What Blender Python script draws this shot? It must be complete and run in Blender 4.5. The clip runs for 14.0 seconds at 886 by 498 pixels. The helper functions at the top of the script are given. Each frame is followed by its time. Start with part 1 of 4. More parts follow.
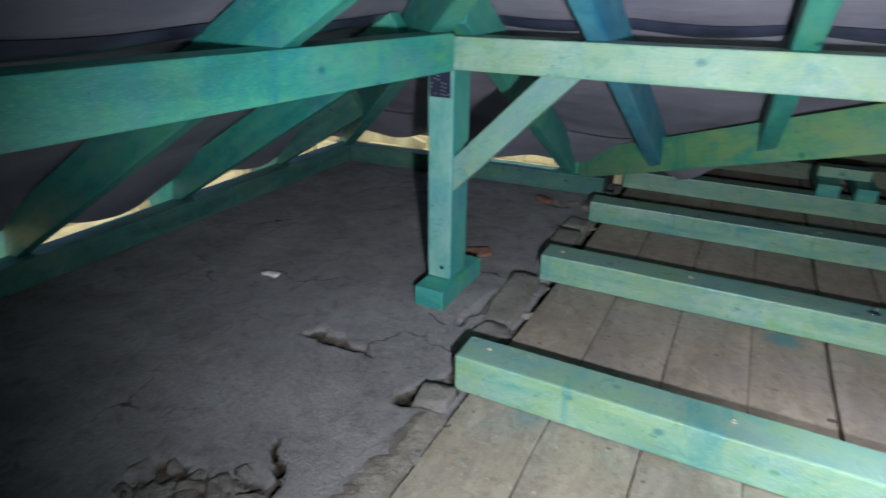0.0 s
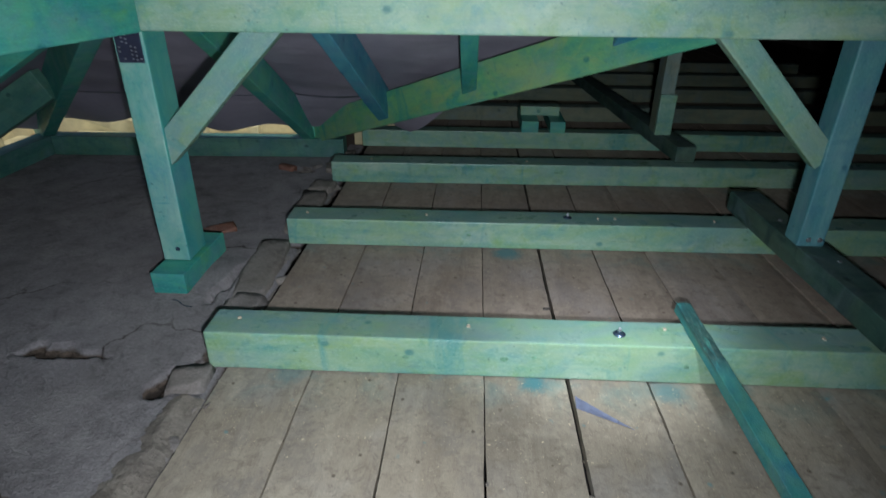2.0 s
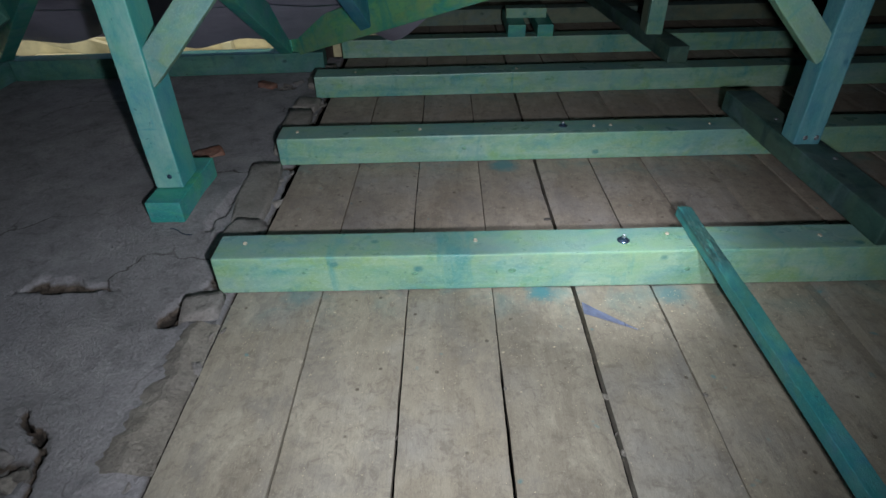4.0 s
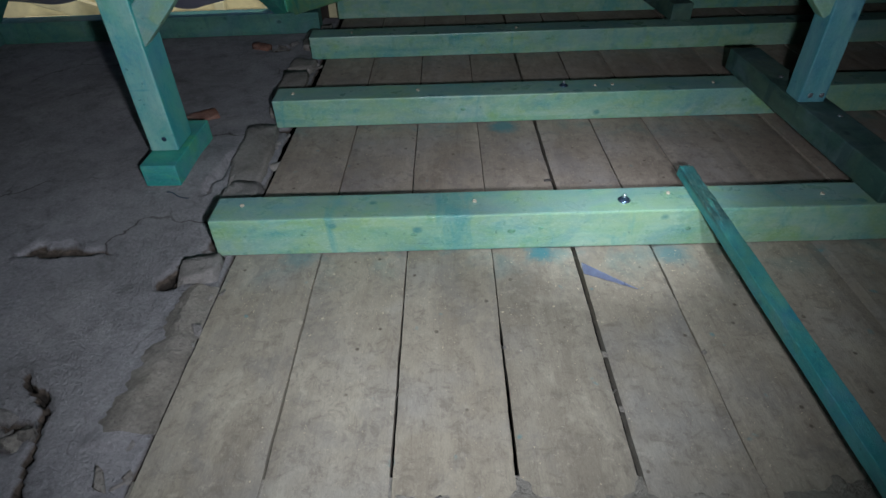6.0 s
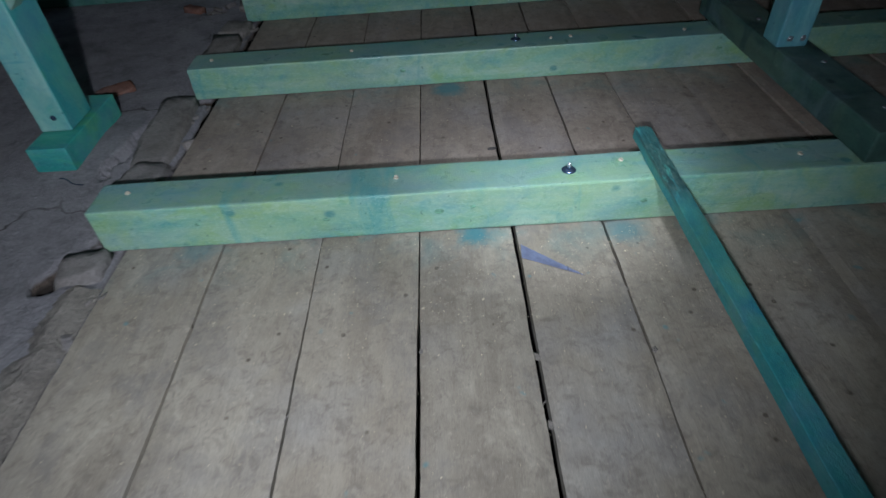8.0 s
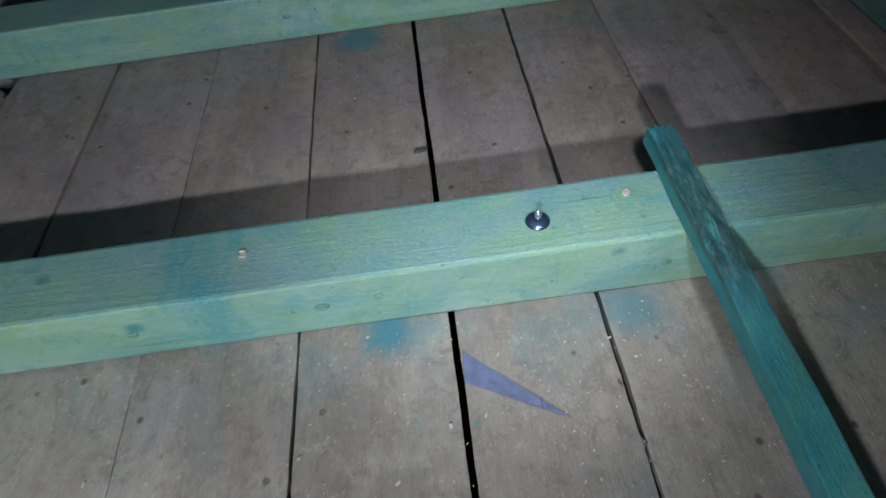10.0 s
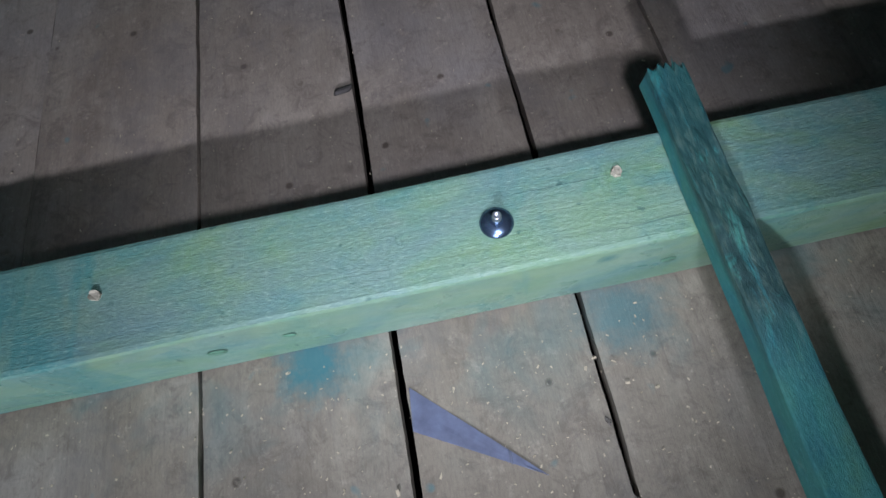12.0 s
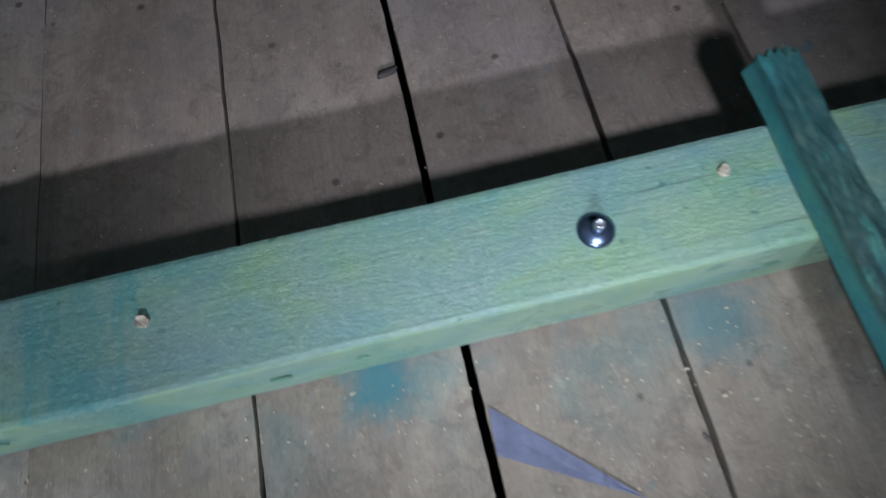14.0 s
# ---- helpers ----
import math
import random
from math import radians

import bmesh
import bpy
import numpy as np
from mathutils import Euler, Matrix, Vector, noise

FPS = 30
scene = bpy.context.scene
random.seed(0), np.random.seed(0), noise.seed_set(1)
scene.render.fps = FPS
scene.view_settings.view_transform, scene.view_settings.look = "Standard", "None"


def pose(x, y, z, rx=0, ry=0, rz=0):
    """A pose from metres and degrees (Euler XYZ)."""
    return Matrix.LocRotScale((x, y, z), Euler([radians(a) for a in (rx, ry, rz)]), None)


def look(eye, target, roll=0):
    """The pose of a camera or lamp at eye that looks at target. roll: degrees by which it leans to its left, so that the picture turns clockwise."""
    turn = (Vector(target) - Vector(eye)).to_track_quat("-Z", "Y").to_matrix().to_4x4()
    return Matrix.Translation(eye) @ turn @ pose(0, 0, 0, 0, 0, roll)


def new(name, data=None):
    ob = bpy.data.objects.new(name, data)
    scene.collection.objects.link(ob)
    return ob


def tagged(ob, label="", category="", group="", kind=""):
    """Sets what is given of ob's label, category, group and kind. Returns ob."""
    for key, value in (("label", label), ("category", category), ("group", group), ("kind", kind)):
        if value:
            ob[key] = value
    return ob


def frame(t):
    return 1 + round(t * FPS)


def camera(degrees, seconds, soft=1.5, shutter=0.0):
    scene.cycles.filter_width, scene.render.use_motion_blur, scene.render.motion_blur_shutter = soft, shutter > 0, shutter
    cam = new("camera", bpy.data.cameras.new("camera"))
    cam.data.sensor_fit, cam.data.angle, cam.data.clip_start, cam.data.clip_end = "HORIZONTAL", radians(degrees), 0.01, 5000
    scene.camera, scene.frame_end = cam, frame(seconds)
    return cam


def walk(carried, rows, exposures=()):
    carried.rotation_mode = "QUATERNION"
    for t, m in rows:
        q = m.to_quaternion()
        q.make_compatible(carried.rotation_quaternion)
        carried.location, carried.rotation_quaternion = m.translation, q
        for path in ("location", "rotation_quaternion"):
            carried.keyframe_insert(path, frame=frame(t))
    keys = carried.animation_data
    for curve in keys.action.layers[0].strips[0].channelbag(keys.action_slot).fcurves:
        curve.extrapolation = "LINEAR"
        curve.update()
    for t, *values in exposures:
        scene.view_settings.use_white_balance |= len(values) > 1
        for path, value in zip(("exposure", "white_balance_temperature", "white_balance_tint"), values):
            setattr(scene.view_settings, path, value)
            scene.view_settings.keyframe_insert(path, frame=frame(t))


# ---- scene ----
cam = camera(75.5, 14.0, shutter=0.5)
PATH = [
    (0, (-0.156, -1.076, 0.936), (-0.991, 0.541, 0.106), 0.7),
    (0.5, (-0.113, -1.09, 0.938), (-0.682, 0.642, 0.116), 0.7),
    (1, (-0.07, -1.102, 0.933), (-0.408, 0.695, 0.122), 0.8),
    (1.5, (-0.051, -1.107, 0.913), (-0.227, 0.71, 0.096), 1.0),
    (2, (-0.047, -1.098, 0.893), (-0.137, 0.688, -0.003), 0.6),
    (2.5, (-0.049, -1.094, 0.886), (-0.095, 0.636, -0.116), -0.3),
    (3, (-0.071, -1.096, 0.896), (-0.09, 0.594, -0.172), -0.8),
    (5.5, (-0.123, -1.093, 0.888), (-0.14, 0.489, -0.336), -1.2),
    (6, (-0.108, -1.098, 0.876), (-0.125, 0.469, -0.366), -1.4),
    (6.5, (-0.079, -1.099, 0.868), (-0.103, 0.443, -0.405), -2.2),
    (7, (-0.036, -1.079, 0.855), (-0.06, 0.444, -0.442), -2.9),
    (7.5, (0.025, -1.047, 0.85), (-0.009, 0.461, -0.463), -3.8),
    (8, (0.065, -0.933, 0.784), (0.038, 0.559, -0.547), -3.8),
    (8.5, (0.086, -0.732, 0.735), (0.047, 0.715, -0.645), -4.7),
    (9, (0.128, -0.605, 0.71), (0.092, 0.792, -0.721), -5.3),
    (11.5, (0.264, -0.167, 0.557), (0.255, 0.719, -1.236), -11.8),
    (12, (0.271, -0.159, 0.557), (0.258, 0.642, -1.276), -12.1),
    (12.5, (0.274, -0.15, 0.552), (0.251, 0.596, -1.304), -13.0),
    (13, (0.249, -0.151, 0.56), (0.247, 0.559, -1.31), -11.4),
    (13.5, (0.236, -0.144, 0.57), (0.239, 0.543, -1.308), -11.1),
    (14, (0.186, -0.086, 0.528), (0.238, 0.587, -1.355), -8.2),
]
walk(cam, [(t, look(eye, target, roll)) for t, eye, target, roll in PATH], exposures=[(0, 0.45, 6150, 12), (0.5, 0.27, 6200, 12), (1.5, -0.06, 6150, 12), (3, -0.05, 6150, 12), (5.5, -0.2, 6000, 12), (6.5, -0.3, 5900, 12), (7.5, -0.42, 5850, 13), (8, -0.3, 5750, 14), (9, -0.33, 5600, 15), (11.5, -0.52, 5750, 19), (14, -0.6, 5800, 20)])

# ---------------------------------------------------------------- light
world = bpy.data.worlds.new("world")
scene.world = world
world.use_nodes = True
wn = world.node_tree
sky = wn.nodes.new("ShaderNodeTexSky")
sky.sky_type, sky.sun_disc = "NISHITA", False
sky.sun_elevation, sky.sun_rotation = radians(60), radians(135)
wn.links.new(sky.outputs[0], wn.nodes["Background"].inputs[0])
wn.nodes["Background"].inputs[1].default_value = 0.07

sun = new("sun", bpy.data.lights.new("sun", "SUN"))
sun.data.energy, sun.data.angle, sun.data.color = 2.2, radians(0.5), (1.0, 0.90, 0.74)
sun.matrix_world = look((4, -4, 9.8), (0, 0, 0))

# the hand torch by which the loft is seen, as fixed lamps: where it is held at first, and one added close over the
# bearer
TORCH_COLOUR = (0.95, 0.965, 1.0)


def torch_stand_in(eye, target, watts, cone):
    lamp = new("torch_stand_in", bpy.data.lights.new("torch_stand_in", "SPOT"))
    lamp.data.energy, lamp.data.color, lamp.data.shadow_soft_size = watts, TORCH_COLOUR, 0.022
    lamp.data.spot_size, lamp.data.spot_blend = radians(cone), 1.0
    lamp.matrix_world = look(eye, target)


torch_stand_in((0.0, -1.13, 0.82), (-0.27, 0.32, 0.35), 100.0, 122)
# added fixed lamp, always lit, stands in for the torch brought in close
torch_stand_in((0.335, -0.225, 0.555), (0.29, 0.12, 0.05), 16.0, 76)


# ---------------------------------------------------------------- materials
def nodes_of(name, rough=0.6, metal=0.0, spec=0.5):
    m = bpy.data.materials.new(name)
    m.use_nodes = True
    t = m.node_tree
    b = t.nodes["Principled BSDF"]
    b.inputs["Roughness"].default_value = rough
    b.inputs["Metallic"].default_value = metal
    b.inputs["Specular IOR Level"].default_value = spec
    return m, t, b


def N(t, kind, **values):
    n = t.nodes.new(kind)
    for k, v in values.items():
        n.inputs[k].default_value = v
    return n


def ramp(t, src, stops):
    r = t.nodes.new("ShaderNodeValToRGB")
    e = r.color_ramp.elements
    while len(e) < len(stops):
        e.new(0.5)
    for el, (p, c) in zip(e, stops):
        el.position = p
        el.color = (*c, 1) if len(c) == 3 else (c[0], c[0], c[0], 1)
    t.links.new(src, r.inputs[0])
    return r.outputs[0]


def mix(t, fac, a, b, how="MIX"):
    n = t.nodes.new("ShaderNodeMix")
    n.data_type, n.blend_type = "RGBA", how
    for i, v in ((0, fac), (6, a), (7, b)):
        if isinstance(v, (int, float)):
            n.inputs[i].default_value = v
        elif isinstance(v, tuple):
            n.inputs[i].default_value = (*v, 1)
        else:
            t.links.new(v, n.inputs[i])
    return n.outputs[2]


def coords(t, scale=(1, 1, 1), spread=7.0, space="Object"):
    """Object coordinates, shifted piece by piece."""
    tc = t.nodes.new("ShaderNodeTexCoord")
    info = t.nodes.new("ShaderNodeObjectInfo")
    mul = t.nodes.new("ShaderNodeVectorMath")
    mul.operation = "MULTIPLY_ADD"
    mul.inputs[1].default_value = (spread, spread * 1.7, spread * 2.3)
    t.links.new(info.outputs["Random"], mul.inputs[0])
    t.links.new(tc.outputs[space], mul.inputs[2])
    mp = t.nodes.new("ShaderNodeMapping")
    mp.inputs["Scale"].default_value = scale
    t.links.new(mul.outputs[0], mp.inputs[0])
    return mp.outputs[0]


def noise_tex(t, vec, scale, detail=4, rough=0.55, dist=0.0):
    n = N(t, "ShaderNodeTexNoise", Scale=scale, Detail=detail, Roughness=rough, Distortion=dist)
    t.links.new(vec, n.inputs["Vector"])
    return n.outputs["Fac"]


def bump(t, b, src, strength, distance):
    n = N(t, "ShaderNodeBump", Strength=strength, Distance=distance)
    t.links.new(src, n.inputs["Height"])
    t.links.new(n.outputs[0], b.inputs["Normal"])


def treated_wood(name, pale, mid, deep, olive, blue, rough=0.42, olive_at=0.52, blue_at=0.55, top=0.5, top_colour=(0.18, 0.35, 0.37), dusty=0.2, thin=0.45):
    """Pine soaked in green preservative: the tint pools in streaks, blotches and knots, and on upper faces."""
    m, t, b = nodes_of(name, rough)
    vec = coords(t)
    grain = noise_tex(t, coords(t, (5, 130, 130)), 1.0, 3, 0.7)
    c = ramp(t, noise_tex(t, coords(t, (1.6, 9, 9)), 1.3, 5, 0.6, 0.6), [(0.30, deep), (0.47, mid), (0.64, pale)])
    # upper faces hold more of the blue stain
    tc = t.nodes.new("ShaderNodeTexCoord")
    sep = t.nodes.new("ShaderNodeSeparateXYZ")
    t.links.new(tc.outputs["Normal"], sep.inputs[0])
    up = ramp(t, sep.outputs["Z"], [(0.55, (0,)), (0.85, (top,))])
    c = mix(t, mix(t, 1.0, up, ramp(t, noise_tex(t, vec, 9, 4), [(0.35, (0.35,)), (0.6, (1,))]), "MULTIPLY"), c, tuple(0.12 * x + 0.88 * y for x, y in zip(blue, top_colour)))
    c = mix(t, ramp(t, noise_tex(t, coords(t, (1.2, 1.9, 1.9)), 6.0, 5, 0.62, 0.8), [(olive_at, (0,)), (olive_at + 0.22, (0.8,))]), c, olive)
    c = mix(t, ramp(t, noise_tex(t, coords(t, (1.3, 2.1, 2.1), 11.0), 7.5, 5, 0.65, 1.0), [(blue_at, (0,)), (blue_at + 0.20, (0.75,))]), c, blue)
    c = mix(t, ramp(t, noise_tex(t, coords(t, (2.2, 46, 46)), 1.0, 3), [(0.56, (0,)), (0.74, (0.3,))]), c, deep)
    c = mix(t, 0.28, c, ramp(t, grain, [(0.3, (0.55,)), (0.7, (1.0,))]), "MULTIPLY")
    c = mix(t, ramp(t, noise_tex(t, coords(t, (0.8, 1.0, 1.0), 5.0), 2.6, 3, 0.5, 0.4), [(0.47, (0,)), (0.66, (0.4,))]), c, tuple(0.45 * x + 0.55 * y for x, y in zip(mid, olive)))
    c = mix(t, ramp(t, noise_tex(t, coords(t, (1.0, 1.3, 1.3), 3.0), 13.0, 4, 0.6, 0.6), [(0.56, (0,)), (0.74, (0.6,))]), c, tuple(0.6 * x + 0.4 * y for x, y in zip(deep, blue)))
    # mottling where the stain soaked in unevenly
    c = mix(t, ramp(t, noise_tex(t, coords(t, (0.8, 1.2, 1.2), 9.0), 24.0, 6, 0.72, 0.8), [(0.48, (0,)), (0.72, (0.55,))]), c, tuple(0.7 * x + 0.3 * y for x, y in zip(deep, blue)))
    c = mix(t, ramp(t, noise_tex(t, coords(t, (0.9, 1.2, 1.2), 13.0), 10.0, 5, 0.7, 0.8), [(0.54, (0,)), (0.76, (0.5,))]), c, tuple(0.75 * x + 0.25 * y for x, y in zip(pale, olive)))
    # wide patches where the stain is thin and the yellow of the pine shows, and patches gone grey-blue
    c = mix(t, ramp(t, noise_tex(t, coords(t, (1.1, 1.8, 1.8), 17.0), 3.4, 4, 0.6, 0.7), [(0.50, (0,)), (0.64, (thin,))]), c, tuple(0.55 * x + 0.45 * y for x, y in zip(olive, (0.27, 0.34, 0.21))))
    c = mix(t, ramp(t, noise_tex(t, coords(t, (1.4, 1.6, 1.6), 23.0), 4.2, 5, 0.66, 0.6), [(0.50, (0,)), (0.66, (0.45,))]), c, tuple(0.5 * x + 0.5 * y for x, y in zip(blue, (0.20, 0.27, 0.31))))
    # the upper faces again, greyed by dust and drips
    c = mix(t, mix(t, 1.0, up, ramp(t, noise_tex(t, coords(t, (1, 1.4, 1.4), 41.0), 7.0, 6, 0.72, 0.7), [(0.42, (0,)), (0.62, (0.6,))]), "MULTIPLY"), c, tuple(0.75 * x + 0.25 * y for x, y in zip(top_colour, (0.34, 0.36, 0.33))))
    # runs of stain across the grain
    c = mix(t, ramp(t, noise_tex(t, coords(t, (9.0, 1.6, 1.6), 29.0), 1.0, 4, 0.6, 1.3), [(0.60, (0,)), (0.69, (0.7,))]), c, tuple(0.75 * x + 0.25 * y for x, y in zip(deep, blue)))
    # knots, with stain drawn into them
    vo = N(t, "ShaderNodeTexVoronoi", Scale=7.0, Randomness=1.0)
    t.links.new(coords(t, (1, 1.3, 1.3)), vo.inputs["Vector"])
    c = mix(t, ramp(t, vo.outputs["Distance"], [(0.05, (0.85,)), (0.105, (0,))]), c, tuple(0.55 * x + 0.15 * y for x, y in zip(deep, blue)))
    # open pores and short dark fibres
    c = mix(t, ramp(t, noise_tex(t, coords(t, (130, 430, 430), 2.0), 1.0, 3, 0.65), [(0.58, (0,)), (0.72, (0.4,))]), c, tuple(0.5 * x for x in deep))
    # fibres, scuffs and dust
    c = mix(t, ramp(t, noise_tex(t, coords(t, (150, 420, 420)), 1.0, 3, 0.7), [(0.52, (0,)), (0.72, (0.38,))]), c, tuple(min(1, 1.3 * x + 0.03) for x in pale))
    c = mix(t, ramp(t, noise_tex(t, vec, 42, 4, 0.7), [(0.62, (0,)), (0.8, (dusty,))]), c, (0.40, 0.42, 0.34))
    c = mix(t, ramp(t, noise_tex(t, vec, 70, 2, 0.5), [(0.70, (0,)), (0.76, (0.6,))]), c, tuple(0.4 * x for x in deep))
    t.links.new(c, b.inputs["Base Color"])
    t.links.new(ramp(t, noise_tex(t, vec, 14, 3), [(0.3, (rough - 0.08,)), (0.75, (rough + 0.2,))]), b.inputs["Roughness"])
    bump(t, b, mix(t, 0.55, grain, noise_tex(t, coords(t, (170, 520, 520)), 1.0, 4, 0.8)), 0.85, 0.0018)
    return m


WOOD_PALE = treated_wood("wood_pale_green", (0.32, 0.47, 0.37), (0.205, 0.40, 0.29), (0.075, 0.28, 0.25), (0.20, 0.36, 0.12), (0.06, 0.25, 0.29), rough=0.30, olive_at=0.48, blue_at=0.57, top=0.8, top_colour=(0.155, 0.285, 0.285), thin=0.42)
WOOD_TEAL = treated_wood("wood_teal", (0.09, 0.42, 0.31), (0.035, 0.32, 0.25), (0.015, 0.20, 0.20), (0.12, 0.38, 0.10), (0.02, 0.22, 0.34), olive_at=0.55, top=0.0, thin=0.25)
WOOD_BLUE = treated_wood("wood_blue_green", (0.09, 0.34, 0.42), (0.035, 0.24, 0.36), (0.015, 0.15, 0.28), (0.08, 0.33, 0.27), (0.02, 0.15, 0.36), olive_at=0.60, top=0.2, top_colour=(0.12, 0.33, 0.38), thin=0.12)
WOOD_YELLOW = treated_wood("wood_yellow_green", (0.14, 0.37, 0.15), (0.055, 0.30, 0.16), (0.02, 0.21, 0.165), (0.28, 0.35, 0.08), (0.025, 0.23, 0.25), olive_at=0.53, blue_at=0.50, top=0.0)
WOOD_POST = treated_wood("wood_post", (0.12, 0.42, 0.36), (0.05, 0.34, 0.32), (0.02, 0.24, 0.27), (0.12, 0.36, 0.14), (0.03, 0.24, 0.36), olive_at=0.60, top=0.9, top_colour=(0.27, 0.50, 0.43), thin=0.25)
WOOD_DULL = treated_wood("wood_dull", (0.20, 0.24, 0.16), (0.14, 0.19, 0.13), (0.07, 0.12, 0.09), (0.20, 0.18, 0.10), (0.07, 0.15, 0.15), rough=0.7)
WOOD_DARK = treated_wood("wood_dark_green", (0.05, 0.13, 0.105), (0.025, 0.075, 0.062), (0.010, 0.032, 0.032), (0.06, 0.11, 0.06), (0.02, 0.065, 0.075), 0.6, 0.54, top=0.4, top_colour=(0.07, 0.12, 0.11), dusty=0.35, thin=0.25)
WOOD_DEEP = treated_wood("wood_deep_green", (0.08, 0.24, 0.19), (0.045, 0.17, 0.14), (0.02, 0.09, 0.085), (0.10, 0.20, 0.08), (0.03, 0.14, 0.17), 0.6, 0.58, top=0.1, thin=0.25)
WOOD_POST_BLUE = treated_wood("wood_post_blue", (0.13, 0.33, 0.34), (0.06, 0.25, 0.28), (0.03, 0.16, 0.22), (0.10, 0.30, 0.22), (0.03, 0.16, 0.28), olive_at=0.58, top=0.2, thin=0.15)
WOOD_STICK = treated_wood("wood_stick", (0.07, 0.29, 0.26), (0.024, 0.21, 0.21), (0.010, 0.11, 0.13), (0.09, 0.24, 0.12), (0.024, 0.16, 0.27), 0.6, 0.52, top=0.0, thin=0.25)


def board_material():
    m, t, b = nodes_of("old_floorboard", 0.75, spec=0.3)
    vec = coords(t)
    fine = coords(t, (90, 2.5, 90))
    c = ramp(t, noise_tex(t, coords(t, (6, 1.2, 6)), 1.2, 6, 0.65, 0.4), [(0.3, (0.252, 0.224, 0.178)), (0.5, (0.318, 0.290, 0.232)), (0.7, (0.372, 0.346, 0.286))])
    info = t.nodes.new("ShaderNodeObjectInfo")
    c = mix(t, 0.5, c, ramp(t, info.outputs["Random"], [(0.0, (0.75, 0.74, 0.72)), (1.0, (1.0, 0.97, 0.92))]), "MULTIPLY")
    grain = noise_tex(t, fine, 1.0, 4, 0.7)
    c = mix(t, 0.2, c, ramp(t, grain, [(0.3, (0.6,)), (0.65, (1.0,))]), "MULTIPLY")
    stain = ramp(t, noise_tex(t, vec, 5.0, 5, 0.6, 1.0), [(0.55, (0,)), (0.78, (0.5,))])
    c = mix(t, stain, c, (0.17, 0.145, 0.12))
    c = mix(t, ramp(t, noise_tex(t, coords(t, (1, 0.6, 1), 3.0), 11, 5, 0.7, 0.5), [(0.5, (0,)), (0.70, (0.6,))]), c, (0.43, 0.40, 0.32))
    c = mix(t, ramp(t, noise_tex(t, coords(t, (1, 1, 1), 5.0), 3.3, 4, 0.6), [(0.5, (0,)), (0.7, (0.35,))]), c, (0.27, 0.29, 0.32))
    spots = N(t, "ShaderNodeTexVoronoi", Scale=16.0)
    t.links.new(vec, spots.inputs["Vector"])
    c = mix(t, ramp(t, spots.outputs["Distance"], [(0.05, (0.8,)), (0.09, (0,))]), c, (0.07, 0.055, 0.04))
    dust = ramp(t, noise_tex(t, vec, 55, 5, 0.75), [(0.58, (0,)), (0.74, (0.7,))])
    c = mix(t, dust, c, (0.46, 0.42, 0.34))
    grit = noise_tex(t, coords(t, (420, 130, 420)), 1.0, 4, 0.8)
    c = mix(t, 0.35, c, ramp(t, grit, [(0.32, (0.55,)), (0.5, (0.95,)), (0.68, (1.25,))]), "MULTIPLY")
    c = mix(t, ramp(t, noise_tex(t, vec, 240, 2, 0.5), [(0.68, (0,)), (0.76, (0.5,))]), c, (0.50, 0.47, 0.38))
    c = mix(t, ramp(t, noise_tex(t, coords(t, (1, 1, 1), 19.0), 34, 6, 0.8, 0.6), [(0.36, (0.55,)), (0.50, (0,))]), c, (0.14, 0.12, 0.10))
    c = mix(t, ramp(t, noise_tex(t, coords(t, (1, 0.7, 1), 31.0), 8.5, 6, 0.75, 0.4), [(0.34, (0.5,)), (0.47, (0,))]), c, (0.19, 0.18, 0.165))
    c = mix(t, ramp(t, noise_tex(t, coords(t, (260, 16, 260), 37.0), 1.0, 4, 0.75), [(0.34, (0.22,)), (0.46, (0,))]), c, (0.13, 0.11, 0.09))
    # overspray of preservative in front of and behind the bearers
    geo = t.nodes.new("ShaderNodeNewGeometry")
    sep = t.nodes.new("ShaderNodeSeparateXYZ")
    t.links.new(geo.outputs["Position"], sep.inputs[0])
    pp = N(t, "ShaderNodeMath")
    pp.operation = "PINGPONG"
    sh = N(t, "ShaderNodeMath")
    sh.operation = "ADD"
    sh.inputs[1].default_value = 0.01
    t.links.new(sep.outputs["Y"], sh.inputs[0])
    t.links.new(sh.outputs[0], pp.inputs[0])
    pp.inputs[1].default_value = 0.345
    near = ramp(t, pp.outputs[0], [(0.0, (1,)), (0.14, (0,))])
    wet = ramp(t, noise_tex(t, geo.outputs["Position"], 9.0, 4, 0.6, 0.5), [(0.50, (0,)), (0.72, (0.5,))])
    beyond = N(t, "ShaderNodeMath")
    beyond.operation = "GREATER_THAN"
    beyond.inputs[1].default_value = -0.3
    t.links.new(sep.outputs["Y"], beyond.inputs[0])
    near = mix(t, 1.0, near, beyond.outputs[0], "MULTIPLY")
    c = mix(t, mix(t, 1.0, near, wet, "MULTIPLY"), c, (0.07, 0.22, 0.23))
    # pools of preservative that ran out under the bearers
    rag = noise_tex(t, geo.outputs["Position"], 38.0, 5, 0.7)
    for px, py, size, strength in ((0.118, -0.008, 0.050, 0.85), (0.43, -0.02, 0.055, 0.5), (0.085, 0.672, 0.060, 0.7), (-0.47, -0.01, 0.055, 0.4)):
        far = t.nodes.new("ShaderNodeVectorMath")
        far.operation = "DISTANCE"
        far.inputs[1].default_value = (px, py, 0.0)
        t.links.new(geo.outputs["Position"], far.inputs[0])
        edge = N(t, "ShaderNodeMath")
        edge.operation = "MULTIPLY_ADD"
        edge.inputs[1].default_value = 0.07
        t.links.new(rag, edge.inputs[0])
        t.links.new(far.outputs["Value"], edge.inputs[2])
        c = mix(t, ramp(t, edge.outputs[0], [(size * 0.8 + 0.01, (strength,)), (size + 0.035, (0,))]), c, (0.045, 0.20, 0.235))
